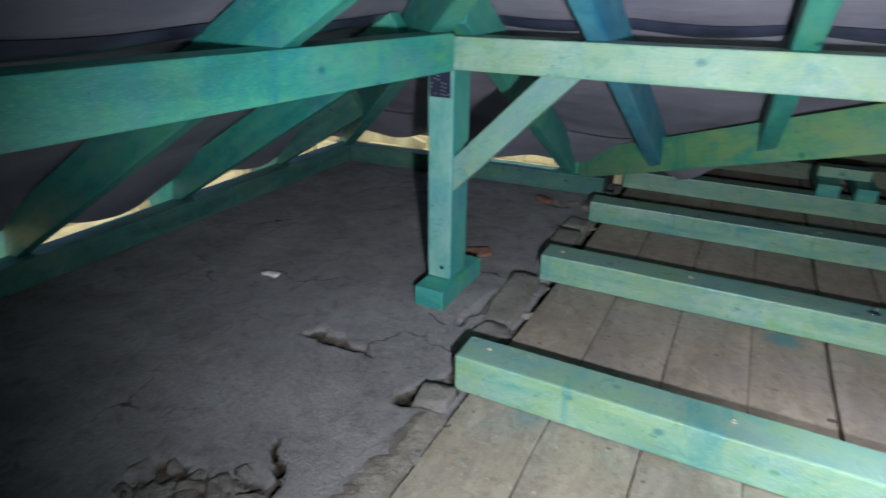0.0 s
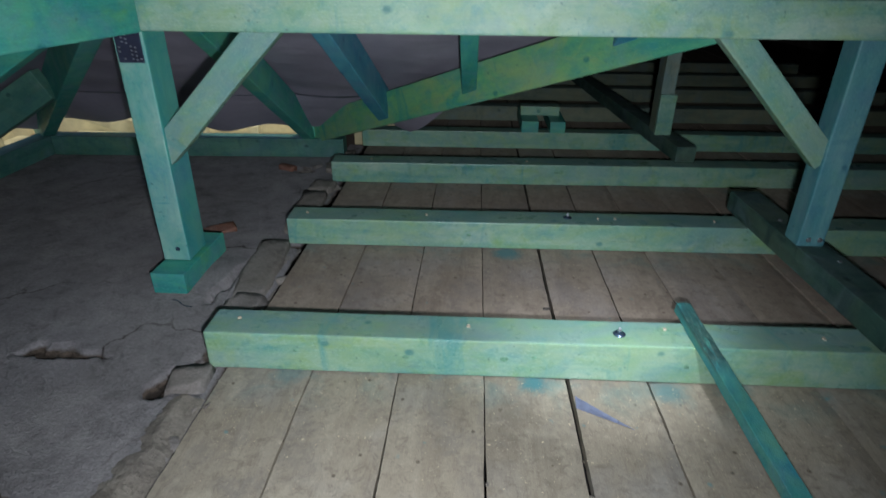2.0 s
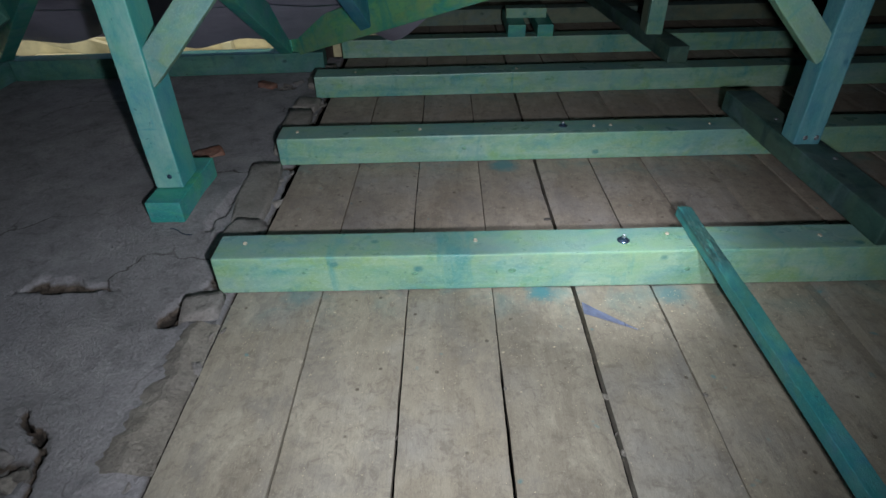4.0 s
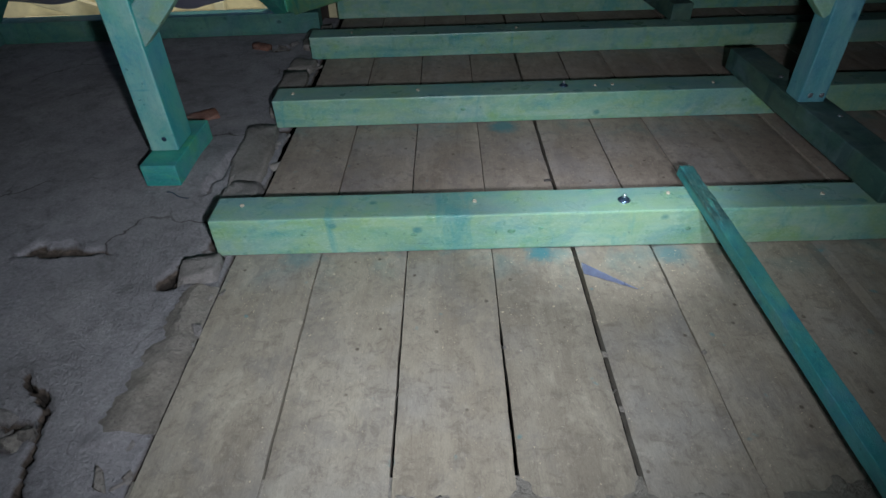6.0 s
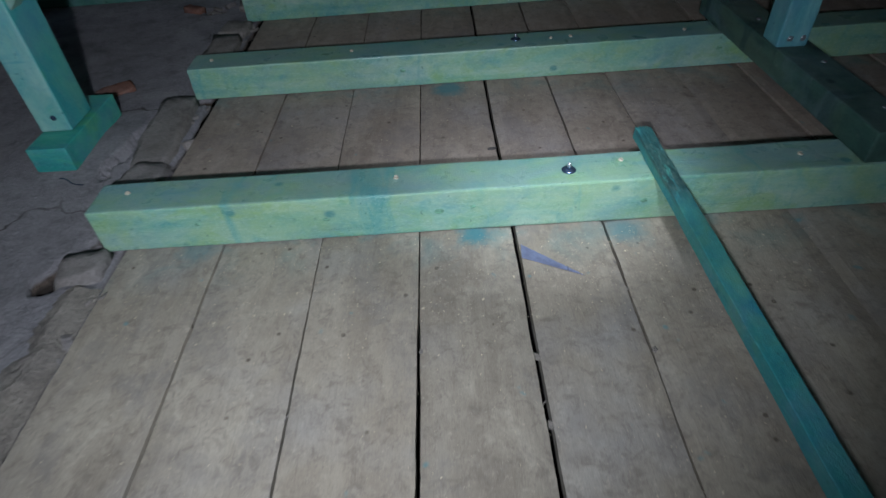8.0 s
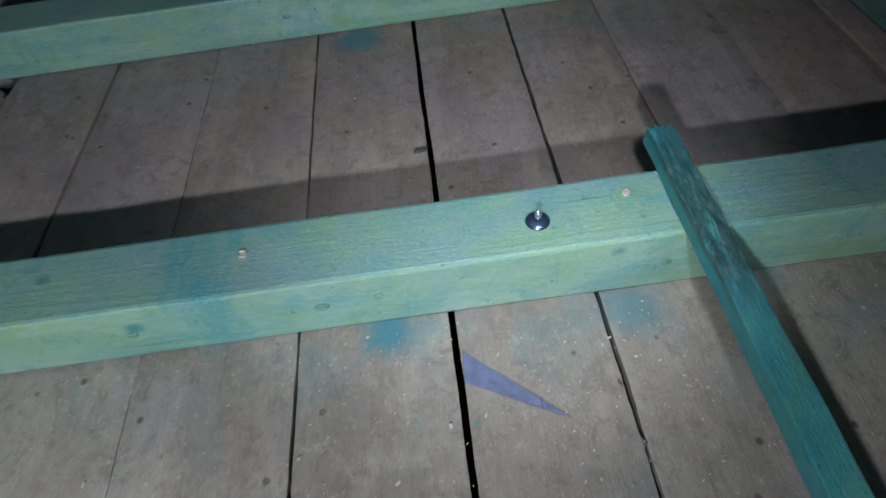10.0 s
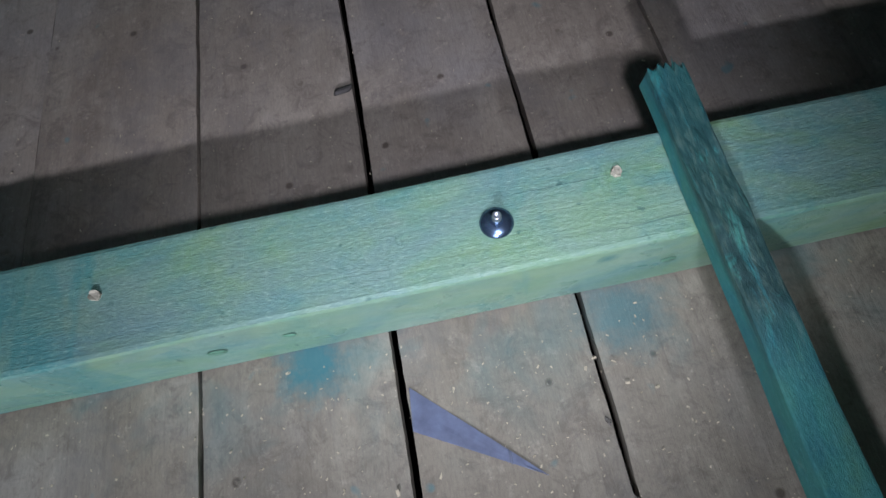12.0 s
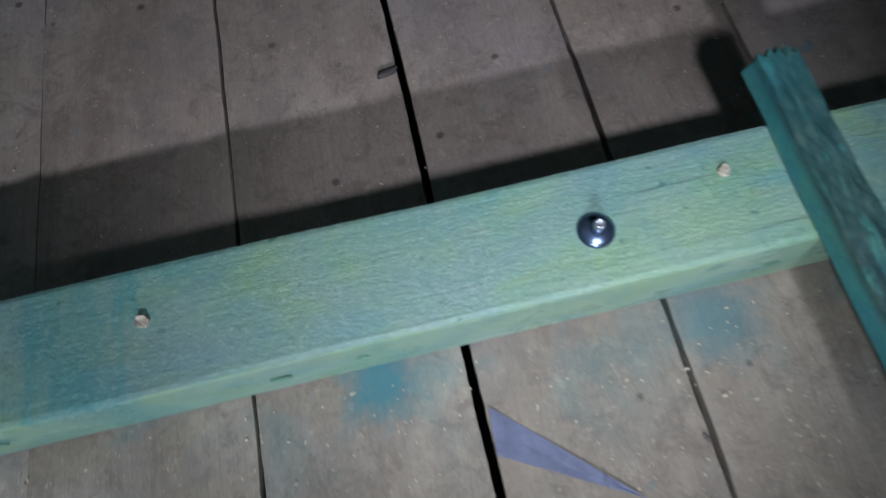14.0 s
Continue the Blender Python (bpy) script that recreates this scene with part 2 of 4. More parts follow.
    # the boards behind the first bearer are bare and browner; those in front are dulled by sawdust
    bare = ramp(t, sep.outputs["Y"], [(0.06, (0,)), (0.09, (1,))])
    c = mix(t, bare, mix(t, 1.0, c, (1.0, 0.985, 0.945), "MULTIPLY"), mix(t, 1.0, c, (1.0, 0.93, 0.925), "MULTIPLY"))
    drops = ramp(t, noise_tex(t, geo.outputs["Position"], 26.0, 2, 0.5), [(0.72, (0,)), (0.77, (0.5,))])
    c = mix(t, drops, c, (0.08, 0.24, 0.26))
    t.links.new(c, b.inputs["Base Color"])
    h = mix(t, 0.5, grain, noise_tex(t, vec, 90, 5, 0.75))
    h = mix(t, 0.25, h, noise_tex(t, coords(t, (300, 22, 300), 37.0), 1.0, 4, 0.8))
    bump(t, b, h, 0.7, 0.0028)
    return m


def masonry(name, a, b_, c_, scale=6.0, rough=0.9, dusty=(0.30, 0.29, 0.29)):
    m, t, b = nodes_of(name, rough, spec=0.2)
    vec = coords(t)
    c = ramp(t, noise_tex(t, vec, scale, 7, 0.65, 0.3), [(0.3, a), (0.5, b_), (0.72, c_)])
    c = mix(t, ramp(t, noise_tex(t, vec, 2.2, 3), [(0.45, (0,)), (0.65, (0.5,))]), c, dusty)
    c = mix(t, ramp(t, noise_tex(t, vec, 17, 6, 0.7, 0.5), [(0.50, (0,)), (0.72, (0.6,))]), c, tuple(0.6 * v for v in a))
    speck = noise_tex(t, vec, 130, 4, 0.75)
    c = mix(t, 0.6, c, ramp(t, speck, [(0.3, (0.5,)), (0.7, (1.15,))]), "MULTIPLY")
    c = mix(t, ramp(t, noise_tex(t, vec, 75, 5, 0.75), [(0.60, (0,)), (0.78, (0.6,))]), c, tuple(0.45 * v for v in a))
    t.links.new(c, b.inputs["Base Color"])
    bump(t, b, mix(t, 0.45, speck, noise_tex(t, vec, 40, 8, 0.85)), 1.0, 0.015)
    return m


def screed_material():
    m = masonry("dusty_slab", (0.22, 0.213, 0.214), (0.325, 0.315, 0.318), (0.43, 0.415, 0.412), 5.0, dusty=(0.37, 0.36, 0.38))
    t = m.node_tree
    b = t.nodes["Principled BSDF"]
    c = b.inputs["Base Color"].links[0].from_socket
    geo = t.nodes.new("ShaderNodeNewGeometry")
    sep = t.nodes.new("ShaderNodeSeparateXYZ")
    t.links.new(geo.outputs["Position"], sep.inputs[0])
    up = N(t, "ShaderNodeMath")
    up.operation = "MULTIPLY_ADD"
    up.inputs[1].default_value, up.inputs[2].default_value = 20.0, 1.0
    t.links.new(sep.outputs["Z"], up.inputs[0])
    # brown broken screed in the cracks; their bottoms near black, shade put into colour
    core_and_shade = ramp(t, noise_tex(t, geo.outputs["Position"], 70, 5, 0.7), [(0.3, (0.05, 0.04, 0.032)), (0.7, (0.17, 0.135, 0.105))])
    core_and_shade = mix(t, ramp(t, up.outputs[0], [(0.30, (1,)), (0.48, (0,))]), core_and_shade, (0.03, 0.025, 0.02))
    c = mix(t, ramp(t, up.outputs[0], [(0.56, (1,)), (0.70, (0,))]), c, core_and_shade)
    warp = N(t, "ShaderNodeTexNoise", Scale=7.0, Detail=4.0)
    t.links.new(geo.outputs["Position"], warp.inputs["Vector"])
    add = N(t, "ShaderNodeVectorMath")
    add.operation = "MULTIPLY_ADD"
    add.inputs[1].default_value = (0.22, 0.22, 0.0)
    t.links.new(warp.outputs["Color"], add.inputs[0])
    t.links.new(geo.outputs["Position"], add.inputs[2])
    vo = N(t, "ShaderNodeTexVoronoi", Scale=2.3)
    vo.feature = "DISTANCE_TO_EDGE"
    t.links.new(add.outputs[0], vo.inputs["Vector"])
    line = ramp(t, vo.outputs["Distance"], [(0.003, (1,)), (0.010, (0,))])
    gate = ramp(t, noise_tex(t, geo.outputs["Position"], 2.7, 3), [(0.50, (0,)), (0.60, (0.85,))])
    c = mix(t, mix(t, 1.0, line, gate, "MULTIPLY"), c, (0.06, 0.05, 0.045))
    t.links.new(c, b.inputs["Base Color"])
    return m


def plain(name, colour, rough=0.5, metal=0.0, vary=0.3, scale=30.0):
    m, t, b = nodes_of(name, rough, metal)
    v = noise_tex(t, coords(t), scale, 4, 0.6)
    lo, hi = tuple(x * (1 - vary) for x in colour), tuple(min(1, x * (1 + vary)) for x in colour)
    t.links.new(ramp(t, v, [(0.3, lo), (0.7, hi)]), b.inputs["Base Color"])
    bump(t, b, v, 0.15, 0.002)
    return m


def membrane_material():
    m, t, b = nodes_of("roof_membrane", 0.62, spec=0.35)
    vec = coords(t)
    c = ramp(t, noise_tex(t, vec, 3.0, 5, 0.6), [(0.3, (0.21, 0.20, 0.25)), (0.7, (0.33, 0.32, 0.38))])
    fleece = noise_tex(t, vec, 160, 3, 0.7)
    c = mix(t, 0.4, c, ramp(t, fleece, [(0.3, (0.7,)), (0.7, (1,))]), "MULTIPLY")
    t.links.new(c, b.inputs["Base Color"])
    bump(t, b, mix(t, 0.2, noise_tex(t, coords(t, (2, 2, 9)), 5, 4), fleece), 0.4, 0.01)
    return m


BOARD = board_material()
SMEAR = masonry("mortar_smear", (0.32, 0.29, 0.24), (0.40, 0.37, 0.305), (0.48, 0.45, 0.385), 7.0, dusty=(0.38, 0.36, 0.32))
RIDGE = masonry("ridge_mortar", (0.20, 0.178, 0.148), (0.30, 0.272, 0.225), (0.40, 0.365, 0.30), 16.0, dusty=(0.29, 0.275, 0.255))
STONE = masonry("edge_mortar", (0.23, 0.205, 0.18), (0.32, 0.295, 0.26), (0.41, 0.38, 0.335), 9.0)
RUBBLE = masonry("rubble", (0.12, 0.11, 0.10), (0.24, 0.22, 0.19), (0.36, 0.33, 0.28), 14.0)
BRICK = masonry("red_brick", (0.20, 0.09, 0.06), (0.30, 0.14, 0.09), (0.34, 0.22, 0.17), 12.0)
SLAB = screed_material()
MEMBRANE = membrane_material()
LAP = plain("membrane_lap", (0.045, 0.05, 0.085), 0.3, vary=0.4, scale=9)
STEEL = plain("zinc_steel", (0.55, 0.58, 0.62), 0.35, 0.9)
DARK_STEEL = plain("blue_steel", (0.15, 0.22, 0.33), 0.26, 0.9)
PEG = plain("raw_pine", (0.52, 0.45, 0.31), 0.7, vary=0.25, scale=90)
KNOT = plain("knot", (0.13, 0.29, 0.19), 0.45, vary=0.6, scale=160)
CRACK = plain("crack_dark", (0.06, 0.13, 0.12), 0.9)
STRIPE = plain("screen_stripe", (0.12, 0.14, 0.20), 0.6)
DOWEL = plain("dowel_end", (0.40, 0.37, 0.28), 0.8, vary=0.55, scale=260)
NEW_PINE = plain("pale_pine", (0.62, 0.56, 0.32), 0.6, vary=0.2, scale=12)
SCREEN = plain("screen_mesh", (0.26, 0.30, 0.43), 0.55, vary=0.2, scale=60)
VOID_SHADE = plain("void_shade", (0.02, 0.018, 0.016), 0.9)
PLATE = plain("dark_plate", (0.035, 0.042, 0.075), 0.4, 0.3)
CHIP = plain("dark_chip", (0.05, 0.045, 0.04), 0.7)
CHALK = plain("chalk", (0.75, 0.74, 0.72), 0.8)
WALL = masonry("old_wall", (0.10, 0.08, 0.07), (0.16, 0.13, 0.11), (0.22, 0.19, 0.16), 4.0)


# ---------------------------------------------------------------- mesh helpers
def mesh_of(name, bm, material):
    me = bpy.data.meshes.new(name)
    bm.normal_update()
    bm.to_mesh(me)
    bm.free()
    for m in material if isinstance(material, (list, tuple)) else [material]:
        me.materials.append(m)
    return me


def thing(name, bm, material, label="", category="", group="", kind="", at=None):
    ob = new(name, mesh_of(name, bm, material))
    if at is not None:
        ob.matrix_world = at
    return tagged(ob, label, category, group, kind)


def part(name, bm, material, parent, label=""):
    """One mesh object under a thing, in that thing's own space."""
    ob = new(name, mesh_of(name, bm, material))
    ob.parent = parent
    return tagged(ob, label)


def root(name, at, label, category, group="", kind=""):
    ob = new(name)
    ob.matrix_world = at
    ob.empty_display_size = 0.05
    return tagged(ob, label, category, group, kind)


def smooth(bm):
    for f in bm.faces:
        f.smooth = True
    return bm


def box(x0, x1, y0, y1, z0, z1, bevel=0.0, bm=None):
    own = bmesh.new()
    bmesh.ops.create_cube(own, size=1)
    for v in own.verts:
        v.co = Vector(((x0 + x1) / 2 + v.co.x * (x1 - x0), (y0 + y1) / 2 + v.co.y * (y1 - y0), (z0 + z1) / 2 + v.co.z * (z1 - z0)))
    if bevel:
        bmesh.ops.bevel(own, geom=list(own.edges), offset=bevel, segments=2, affect="EDGES", profile=0.6)
    if bm is None:
        return own
    me = bpy.data.meshes.new("tmp")
    own.to_mesh(me)
    own.free()
    bm.from_mesh(me)
    bpy.data.meshes.remove(me)
    return bm


def along(p0, p1, up=(0, 0, 1)):
    """A pose at p0 whose x axis runs to p1."""
    p0, p1 = Vector(p0), Vector(p1)
    x = (p1 - p0).normalized()
    y = Vector(up).cross(x).normalized()
    z = x.cross(y)
    m = Matrix((x, y, z)).transposed().to_4x4()
    m.translation = p0
    return m, (p1 - p0).length


def timber_mesh(length, w, h, rough=0.0012, bevel=0.005, cuts=(0.0, 0.0), seed=0):
    """A sawn timber along x, resting on z = 0, with worn arrises; cuts: how far the top runs past the bottom at either end."""
    bm = box(0, length, -w / 2, w / 2, 0, h, bevel)
    n = max(2, int(length / 0.12))
    for i in range(1, n):
        x = length * i / n
        bmesh.ops.bisect_plane(bm, geom=list(bm.verts) + list(bm.edges) + list(bm.faces), plane_co=(x, 0, 0), plane_no=(1, 0, 0))
    for v in bm.verts:
        k = v.co * 7 + Vector((seed * 3.1, seed * 1.7, 0))
        v.co.y += rough * 1.5 * noise.noise(k)
        v.co.z += rough * noise.noise(k + Vector((9, 4, 2))) if v.co.z > 0.01 else 0
        f = v.co.z / h - 0.5
        if v.co.x < bevel * 1.5:
            v.co.x -= cuts[0] * f
        if v.co.x > length - bevel * 1.5:
            v.co.x += cuts[1] * f
    return bm


SEED = [0]


def timber(name, p0, p1, w, h, material, label, category, up=(0, 0, 1), cuts=(0, 0), group="", kind=""):
    m, length = along(p0, p1, up)
    SEED[0] += 1
    return thing(name, timber_mesh(length, w, h, cuts=cuts, seed=SEED[0]), material, label, category, group, kind, m)


def disc(bm, r, z0, z1, sides=20, cx=0, cy=0, r1=None):
    lo = [bm.verts.new((cx + r * math.cos(a), cy + r * math.sin(a), z0)) for a in (2 * math.pi * i / sides for i in range(sides))]
    rr = r if r1 is None else r1
    hi = [bm.verts.new((cx + rr * math.cos(a), cy + rr * math.sin(a), z1)) for a in (2 * math.pi * i / sides for i in range(sides))]
    bm.faces.new(hi)
    bm.faces.new(lo[::-1])
    for i in range(sides):
        j = (i + 1) % sides
        bm.faces.new((lo[i], lo[j], hi[j], hi[i]))
    return bm


def sheet(points, material, name, label, category, kind="structure", thick=0.02):
    """A flat polygon with some thickness, away from its normal."""
    bm = bmesh.new()
    f = bm.faces.new([bm.verts.new(p) for p in points])
    bm.normal_update()
    r = bmesh.ops.extrude_face_region(bm, geom=[f])
    up = Vector(f.normal) * thick
    if up.z < 0:
        up = -up
    for g in r["geom"]:
        if isinstance(g, bmesh.types.BMVert):
            g.co += up
    bmesh.ops.recalc_face_normals(bm, faces=bm.faces)
    return thing(name, bm, material, label, category, "", kind)


# ---------------------------------------------------------------- roof planes
PITCH = 0.58


def back_z(y):
    return 0.82 + PITCH * (0.43 - y)


def left_z(x):
    return 0.82 + PITCH * (x + 0.98)


LIFT = 0.158   # felt above the rafters' undersides


def grid_sheet(fn, nu, nv):
    bm = bmesh.new()
    rows = [[bm.verts.new(fn(i / nu, j / nv)) for i in range(nu + 1)] for j in range(nv + 1)]
    for j in range(nv):
        for i in range(nu):
            bm.faces.new((rows[j][i], rows[j][i + 1], rows[j + 1][i + 1], rows[j + 1][i]))
    return smooth(bm)


RAFTERS_BACK = [-0.875, -0.478, -0.065, 0.378]
RAFTERS_LEFT = [-0.83, -0.165, 0.50, 1.13]


def sag(v, edges):
    """How far the felt hangs between the rafters at v."""
    e = sorted(edges)
    for a, b in zip(e, e[1:]):
        if a <= v <= b:
            return 0.012 * math.sin(math.pi * (v - a) / (b - a)) ** 1.4
    return 0.008


def valley_x(y):
    """Where the valley lies, seen from above."""
    return -0.82 + (1.70 - y) * 1.1417


def back_felt(u, v):
    y = -2.2 + 3.89 * v
    x = (-0.55 - y) * (1 - u) + (valley_x(y) + 0.45) * u
    d = sag(x, [-1.5] + RAFTERS_BACK + [0.9])
    d += 0.006 * noise.noise(Vector((x * 2.2, y * 14, 0))) + 0.004 * noise.noise(Vector((x * 9, y * 9, 3)))
    drop = 0.105 * max(0, (v - 0.94) / 0.06) ** 0.7 * (0.75 + 0.45 * math.sin(x * 9 + 0.6) * math.sin(x * 3.1))
    return (x, y, back_z(y) + LIFT - d - drop)


def left_felt(u, v):
    x = -2.26 + 3.91 * v
    y = -0.55 - x - (1 - u) * 2.6
    d = sag(y, [-1.9, -1.3] + RAFTERS_LEFT + [1.5])
    d += 0.006 * noise.noise(Vector((y * 2.2, x * 14, 5))) + 0.004 * noise.noise(Vector((x * 9, y * 9, 7)))
    drop = 0.105 * max(0, (0.06 - v) / 0.06) ** 0.7 * (0.8 + 0.35 * math.sin(y * 8))
    return (x, y, left_z(x) + LIFT - d - drop)


membrane_back = thing("roof_membrane", grid_sheet(back_felt, 60, 110), MEMBRANE, "grey sagging roofing felt laid over green rafters", "roof membrane", "", "structure")
membrane_left = thing("roof_membrane", grid_sheet(left_felt, 70, 110), MEMBRANE, "grey sagging roofing felt on the hip slope", "roof membrane", "", "structure")


def lap_strip(fn_point, length, width, parent):
    """A shiny wavy overlap of the felt along one course."""
    n = 90
    bm = grid_sheet(lambda u, v: fn_point(u * length, (v - 0.5) * width), n, 4)
    part("felt_lap", bm, LAP, parent)


for yc in (0.625, 1.47, -0.10):
    def lap_back(s, w, yc=yc):
        x = -0.55 - yc + s
        y = yc + w * (1 + 0.5 * noise.noise(Vector((x * 3, yc, 0)))) + 0.012 * noise.noise(Vector((x * 2, 4, yc)))
        return (x, y, back_z(y) + LIFT - sag(x, [-1.5] + RAFTERS_BACK + [0.9]) - 0.012 - 0.006 * math.cos(w * 60))
    lap_strip(lap_back, 0.55 + yc + valley_x(yc), 0.05 if yc != 1.47 else 0.012, membrane_back)
for xc in (-1.18, -2.12, -0.45):
    def lap_left(s, w, xc=xc):
        y = -0.55 - xc - s
        x = xc + w * (1 + 0.5 * noise.noise(Vector((y * 3, xc, 1)))) + 0.012 * noise.noise(Vector((y * 2, 7, xc)))
        return (x, y, left_z(x) + LIFT - sag(y, [-1.9, -1.3] + RAFTERS_LEFT + [1.5]) - 0.012 - 0.006 * math.cos(w * 60))
    lap_strip(lap_left, 1.9, 0.055 if xc != -2.12 else 0.014, membrane_left)

# the rest of the roof: added, mostly out of view, to close the loft to daylight
RIDGE_Z = back_z(-2.2) + LIFT
E0 = back_z(1.70) + LIFT
WX, WY = valley_x(-0.7), -0.7
WZ = back_z(WY) + LIFT
EX = 2 * WX + 0.82


def closing(points, label):
    sheet(points, MEMBRANE, "roof_membrane", label, "roof membrane")


RISE = (WZ - E0) / (WX + 0.82)
closing([(-0.82, 1.70, E0 + 0.01), (WX + 0.2, WY - 0.2, WZ + 0.2 * RISE), (WX + 0.2, 8, WZ + 0.2 * RISE), (-0.82, 8, E0 + 0.01)], "dark roofing felt over the rear wing")
closing([(EX, 1.70, E0), (WX, WY, WZ), (WX, 8, WZ), (EX, 8, E0)], "dark roofing felt over the rear wing")
closing([(valley_x(-2.2) - 0.02, -2.2, RIDGE_Z), (7, -2.2, RIDGE_Z), (7, 1.70, E0), (EX, 1.70, E0), (WX, WY, WZ)], "dark roofing felt on the main slope")
closing([(-3.3, -6.05, E0 - 0.06), (7, -6.05, E0 - 0.06), (7, -2.19, RIDGE_Z), (0.8, -2.19, RIDGE_Z)], "dark roofing felt added on the unseen front slope")
closing([(-2.26, -0.80, left_z(-2.26) + LIFT), (-2.26, -6.15, left_z(-2.26) + LIFT), (1.70, -2.15, left_z(1.70) + LIFT)], "dark roofing felt on the hip slope")


# ---------------------------------------------------------------- floor, slab
CRACKS = [   # (points, half width, depth)
    ([(-0.80, 0.28), (-0.775, 0.42), (-0.77, 0.50), (-0.755, 0.60), (-0.745, 0.68), (-0.66, 0.69)], 0.010, 0.035),
    ([(-0.95, -0.36), (-0.90, -0.40), (-0.86, -0.449), (-0.853, -0.497), (-0.846, -0.537), (-0.821, -0.62), (-0.80, -0.72)], 0.0055, 0.05),
    ([(-0.70, 0.02), (-0.71, 0.14), (-0.70, 0.25)], 0.016, 0.028),
    ([(-0.77, -0.10), (-0.76, -0.04), (-0.72, -0.01)], 0.018, 0.045),
    ([(-0.25, -0.67), (0.0, -0.655), (0.2, -0.66), (0.41, -0.63), (0.43, -0.70), (0.6, -0.78)], 0.0045, 0.04),
]
PITS = [(-1.06, -0.57, 0.11, 0.035), (-0.925, -0.49, 0.07, 0.022), (-0.08, -0.70, 0.10, 0.012), (-0.84, 1.50, 0.06, 0.03)]


def seg_dist(p, a, b):
    ax, ay, bx, by = a[0], a[1], b[0], b[1]
    dx, dy = bx - ax, by - ay
    k = max(0, min(1, ((p[0] - ax) * dx + (p[1] - ay) * dy) / (dx * dx + dy * dy)))
    return math.hypot(p[0] - ax - k * dx, p[1] - ay - k * dy)


def slab_z(x, y):
    z = 0.004 * noise.noise(Vector((x * 2.5, y * 2.5, 0))) + 0.0014 * noise.noise(Vector((x * 13, y * 13, 4))) + 0.0009 * noise.noise(Vector((x * 34, y * 34, 9))) + 0.0012 * noise.noise(Vector((x * 80, y * 80, 2)))
    z += 0.004 * max(0, noise.noise(Vector((x * 6, y * 6, 11)))) * noise.noise(Vector((x * 60, y * 60, 12)))
    px = x + 0.016 * noise.noise(Vector((x * 20, y * 20, 2))) + 0.008 * noise.noise(Vector((x * 70, y * 70, 8)))
    py = y + 0.016 * noise.noise(Vector((x * 20, y * 20, 6))) + 0.008 * noise.noise(Vector((x * 70, y * 70, 5)))
    for pts, w, d in CRACKS:
        if min(abs(px - pts[0][0]), abs(px - pts[-1][0])) > 0.9:
            continue
        q = min(seg_dist((px, py), a, b) for a, b in zip(pts, pts[1:]))
        if q < 2.2 * w:
            z -= d * min(1, max(0, 1.5 - q / w) * 2.2) * (0.75 + 0.8 * noise.noise(Vector((x * 45, y * 45, 3))))
    # a chipped hollow, steep in front and shallow behind
    if -1.24 < x < -0.90:
        front = 0.010 + 0.09 * (px + 1.2) * 0.25 + 0.010 * noise.noise(Vector((x * 25, 0, 7)))
        deep = 0.062 * max(0.0, min(1.0, (px + 1.20) / 0.03, (-0.92 - px) / 0.16)) + 0.0001
        q = (py - front) / deep
        if 0 <= q < 1:
            z -= 0.046 * (1 - q) ** 0.6 * min(1.0, deep / 0.03) * (0.8 + 0.5 * noise.noise(Vector((x * 40, y * 40, 6))))
    for cx, cy, r, d in PITS:
        q = math.hypot(px - cx, (py - cy) * 1.2) / r
        if q < 1:
            z -= d * (1 - q * q) * (0.7 + 0.6 * noise.noise(Vector((x * 30, y * 30, 1))))
    edge = max(0, min(1, (x + 0.80) / 0.10))
    z = z * (1 - 0.5 * edge) - 0.006 * edge
    if -0.52 < y < -0.10:
        z += 0.011 * math.exp(-((x + 0.70 + 0.02 * math.sin(y * 9)) / 0.035) ** 2)
    z += 0.028 * math.exp(-((x + 0.93) ** 2 + (y - 0.45) ** 2) / 0.05)
    return z - 0.006


def slab_patch(x0, x1, y0, y1, step, ragged=None, lift=0.0):
    bm = bmesh.new()
    nx, ny = round((x1 - x0) / step), round((y1 - y0) / step)
    rows = []
    for j in range(ny + 1):
        row = []
        for i in range(nx + 1):
            x, y = x0 + (x1 - x0) * i / nx, y0 + (y1 - y0) * j / ny
            z = slab_z(x, y) + lift
            if ragged == "right" and i == nx:
                x += 0.007 * noise.noise(Vector((3, y * 18, 0))) + 0.004
                z -= 0.012
            if ragged == "top" and x < -0.20:
                z -= 0.010
            elif ragged == "top" and y > -0.65:
                k = (y + 0.65) / 0.06
                z -= k * (0.011 + 0.006 * noise.noise(Vector((x * 7, y * 9, 0))) + 0.006 * noise.noise(Vector((x * 38, y * 38, 0)))) + 0.002 * noise.noise(Vector((x * 60, y * 60, 3)))
            row.append(bm.verts.new((x, y, z)))
        rows.append(row)
    for j in range(ny):
        for i in range(nx):
            bm.faces.new((rows[j][i], rows[j][i + 1], rows[j + 1][i + 1], rows[j + 1][i]))
    return smooth(bm)


slab = root("floor_slab", Matrix(), "dusty grey cracked mortar screed along the eaves", "slab", "", "structure")
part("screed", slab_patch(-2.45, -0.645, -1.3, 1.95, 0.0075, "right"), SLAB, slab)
part("screed", slab_patch(-0.64, 1.6, -1.3, -0.590, 0.0065, "top", 0.0135), SMEAR, slab)
part("screed_far", box(-2.45, 7, -6.1, -1.3, -0.12, -0.006), SLAB, slab)
# near-black sheet: the shade under the floorboards is put into its colour
part("bed", box(-2.45, 7, -1.3, 8, -0.16, -0.10), VOID_SHADE, slab)
part("screed_far", box(1.6, 7, -1.3, -0.64, -0.1, -0.004), SLAB, slab)


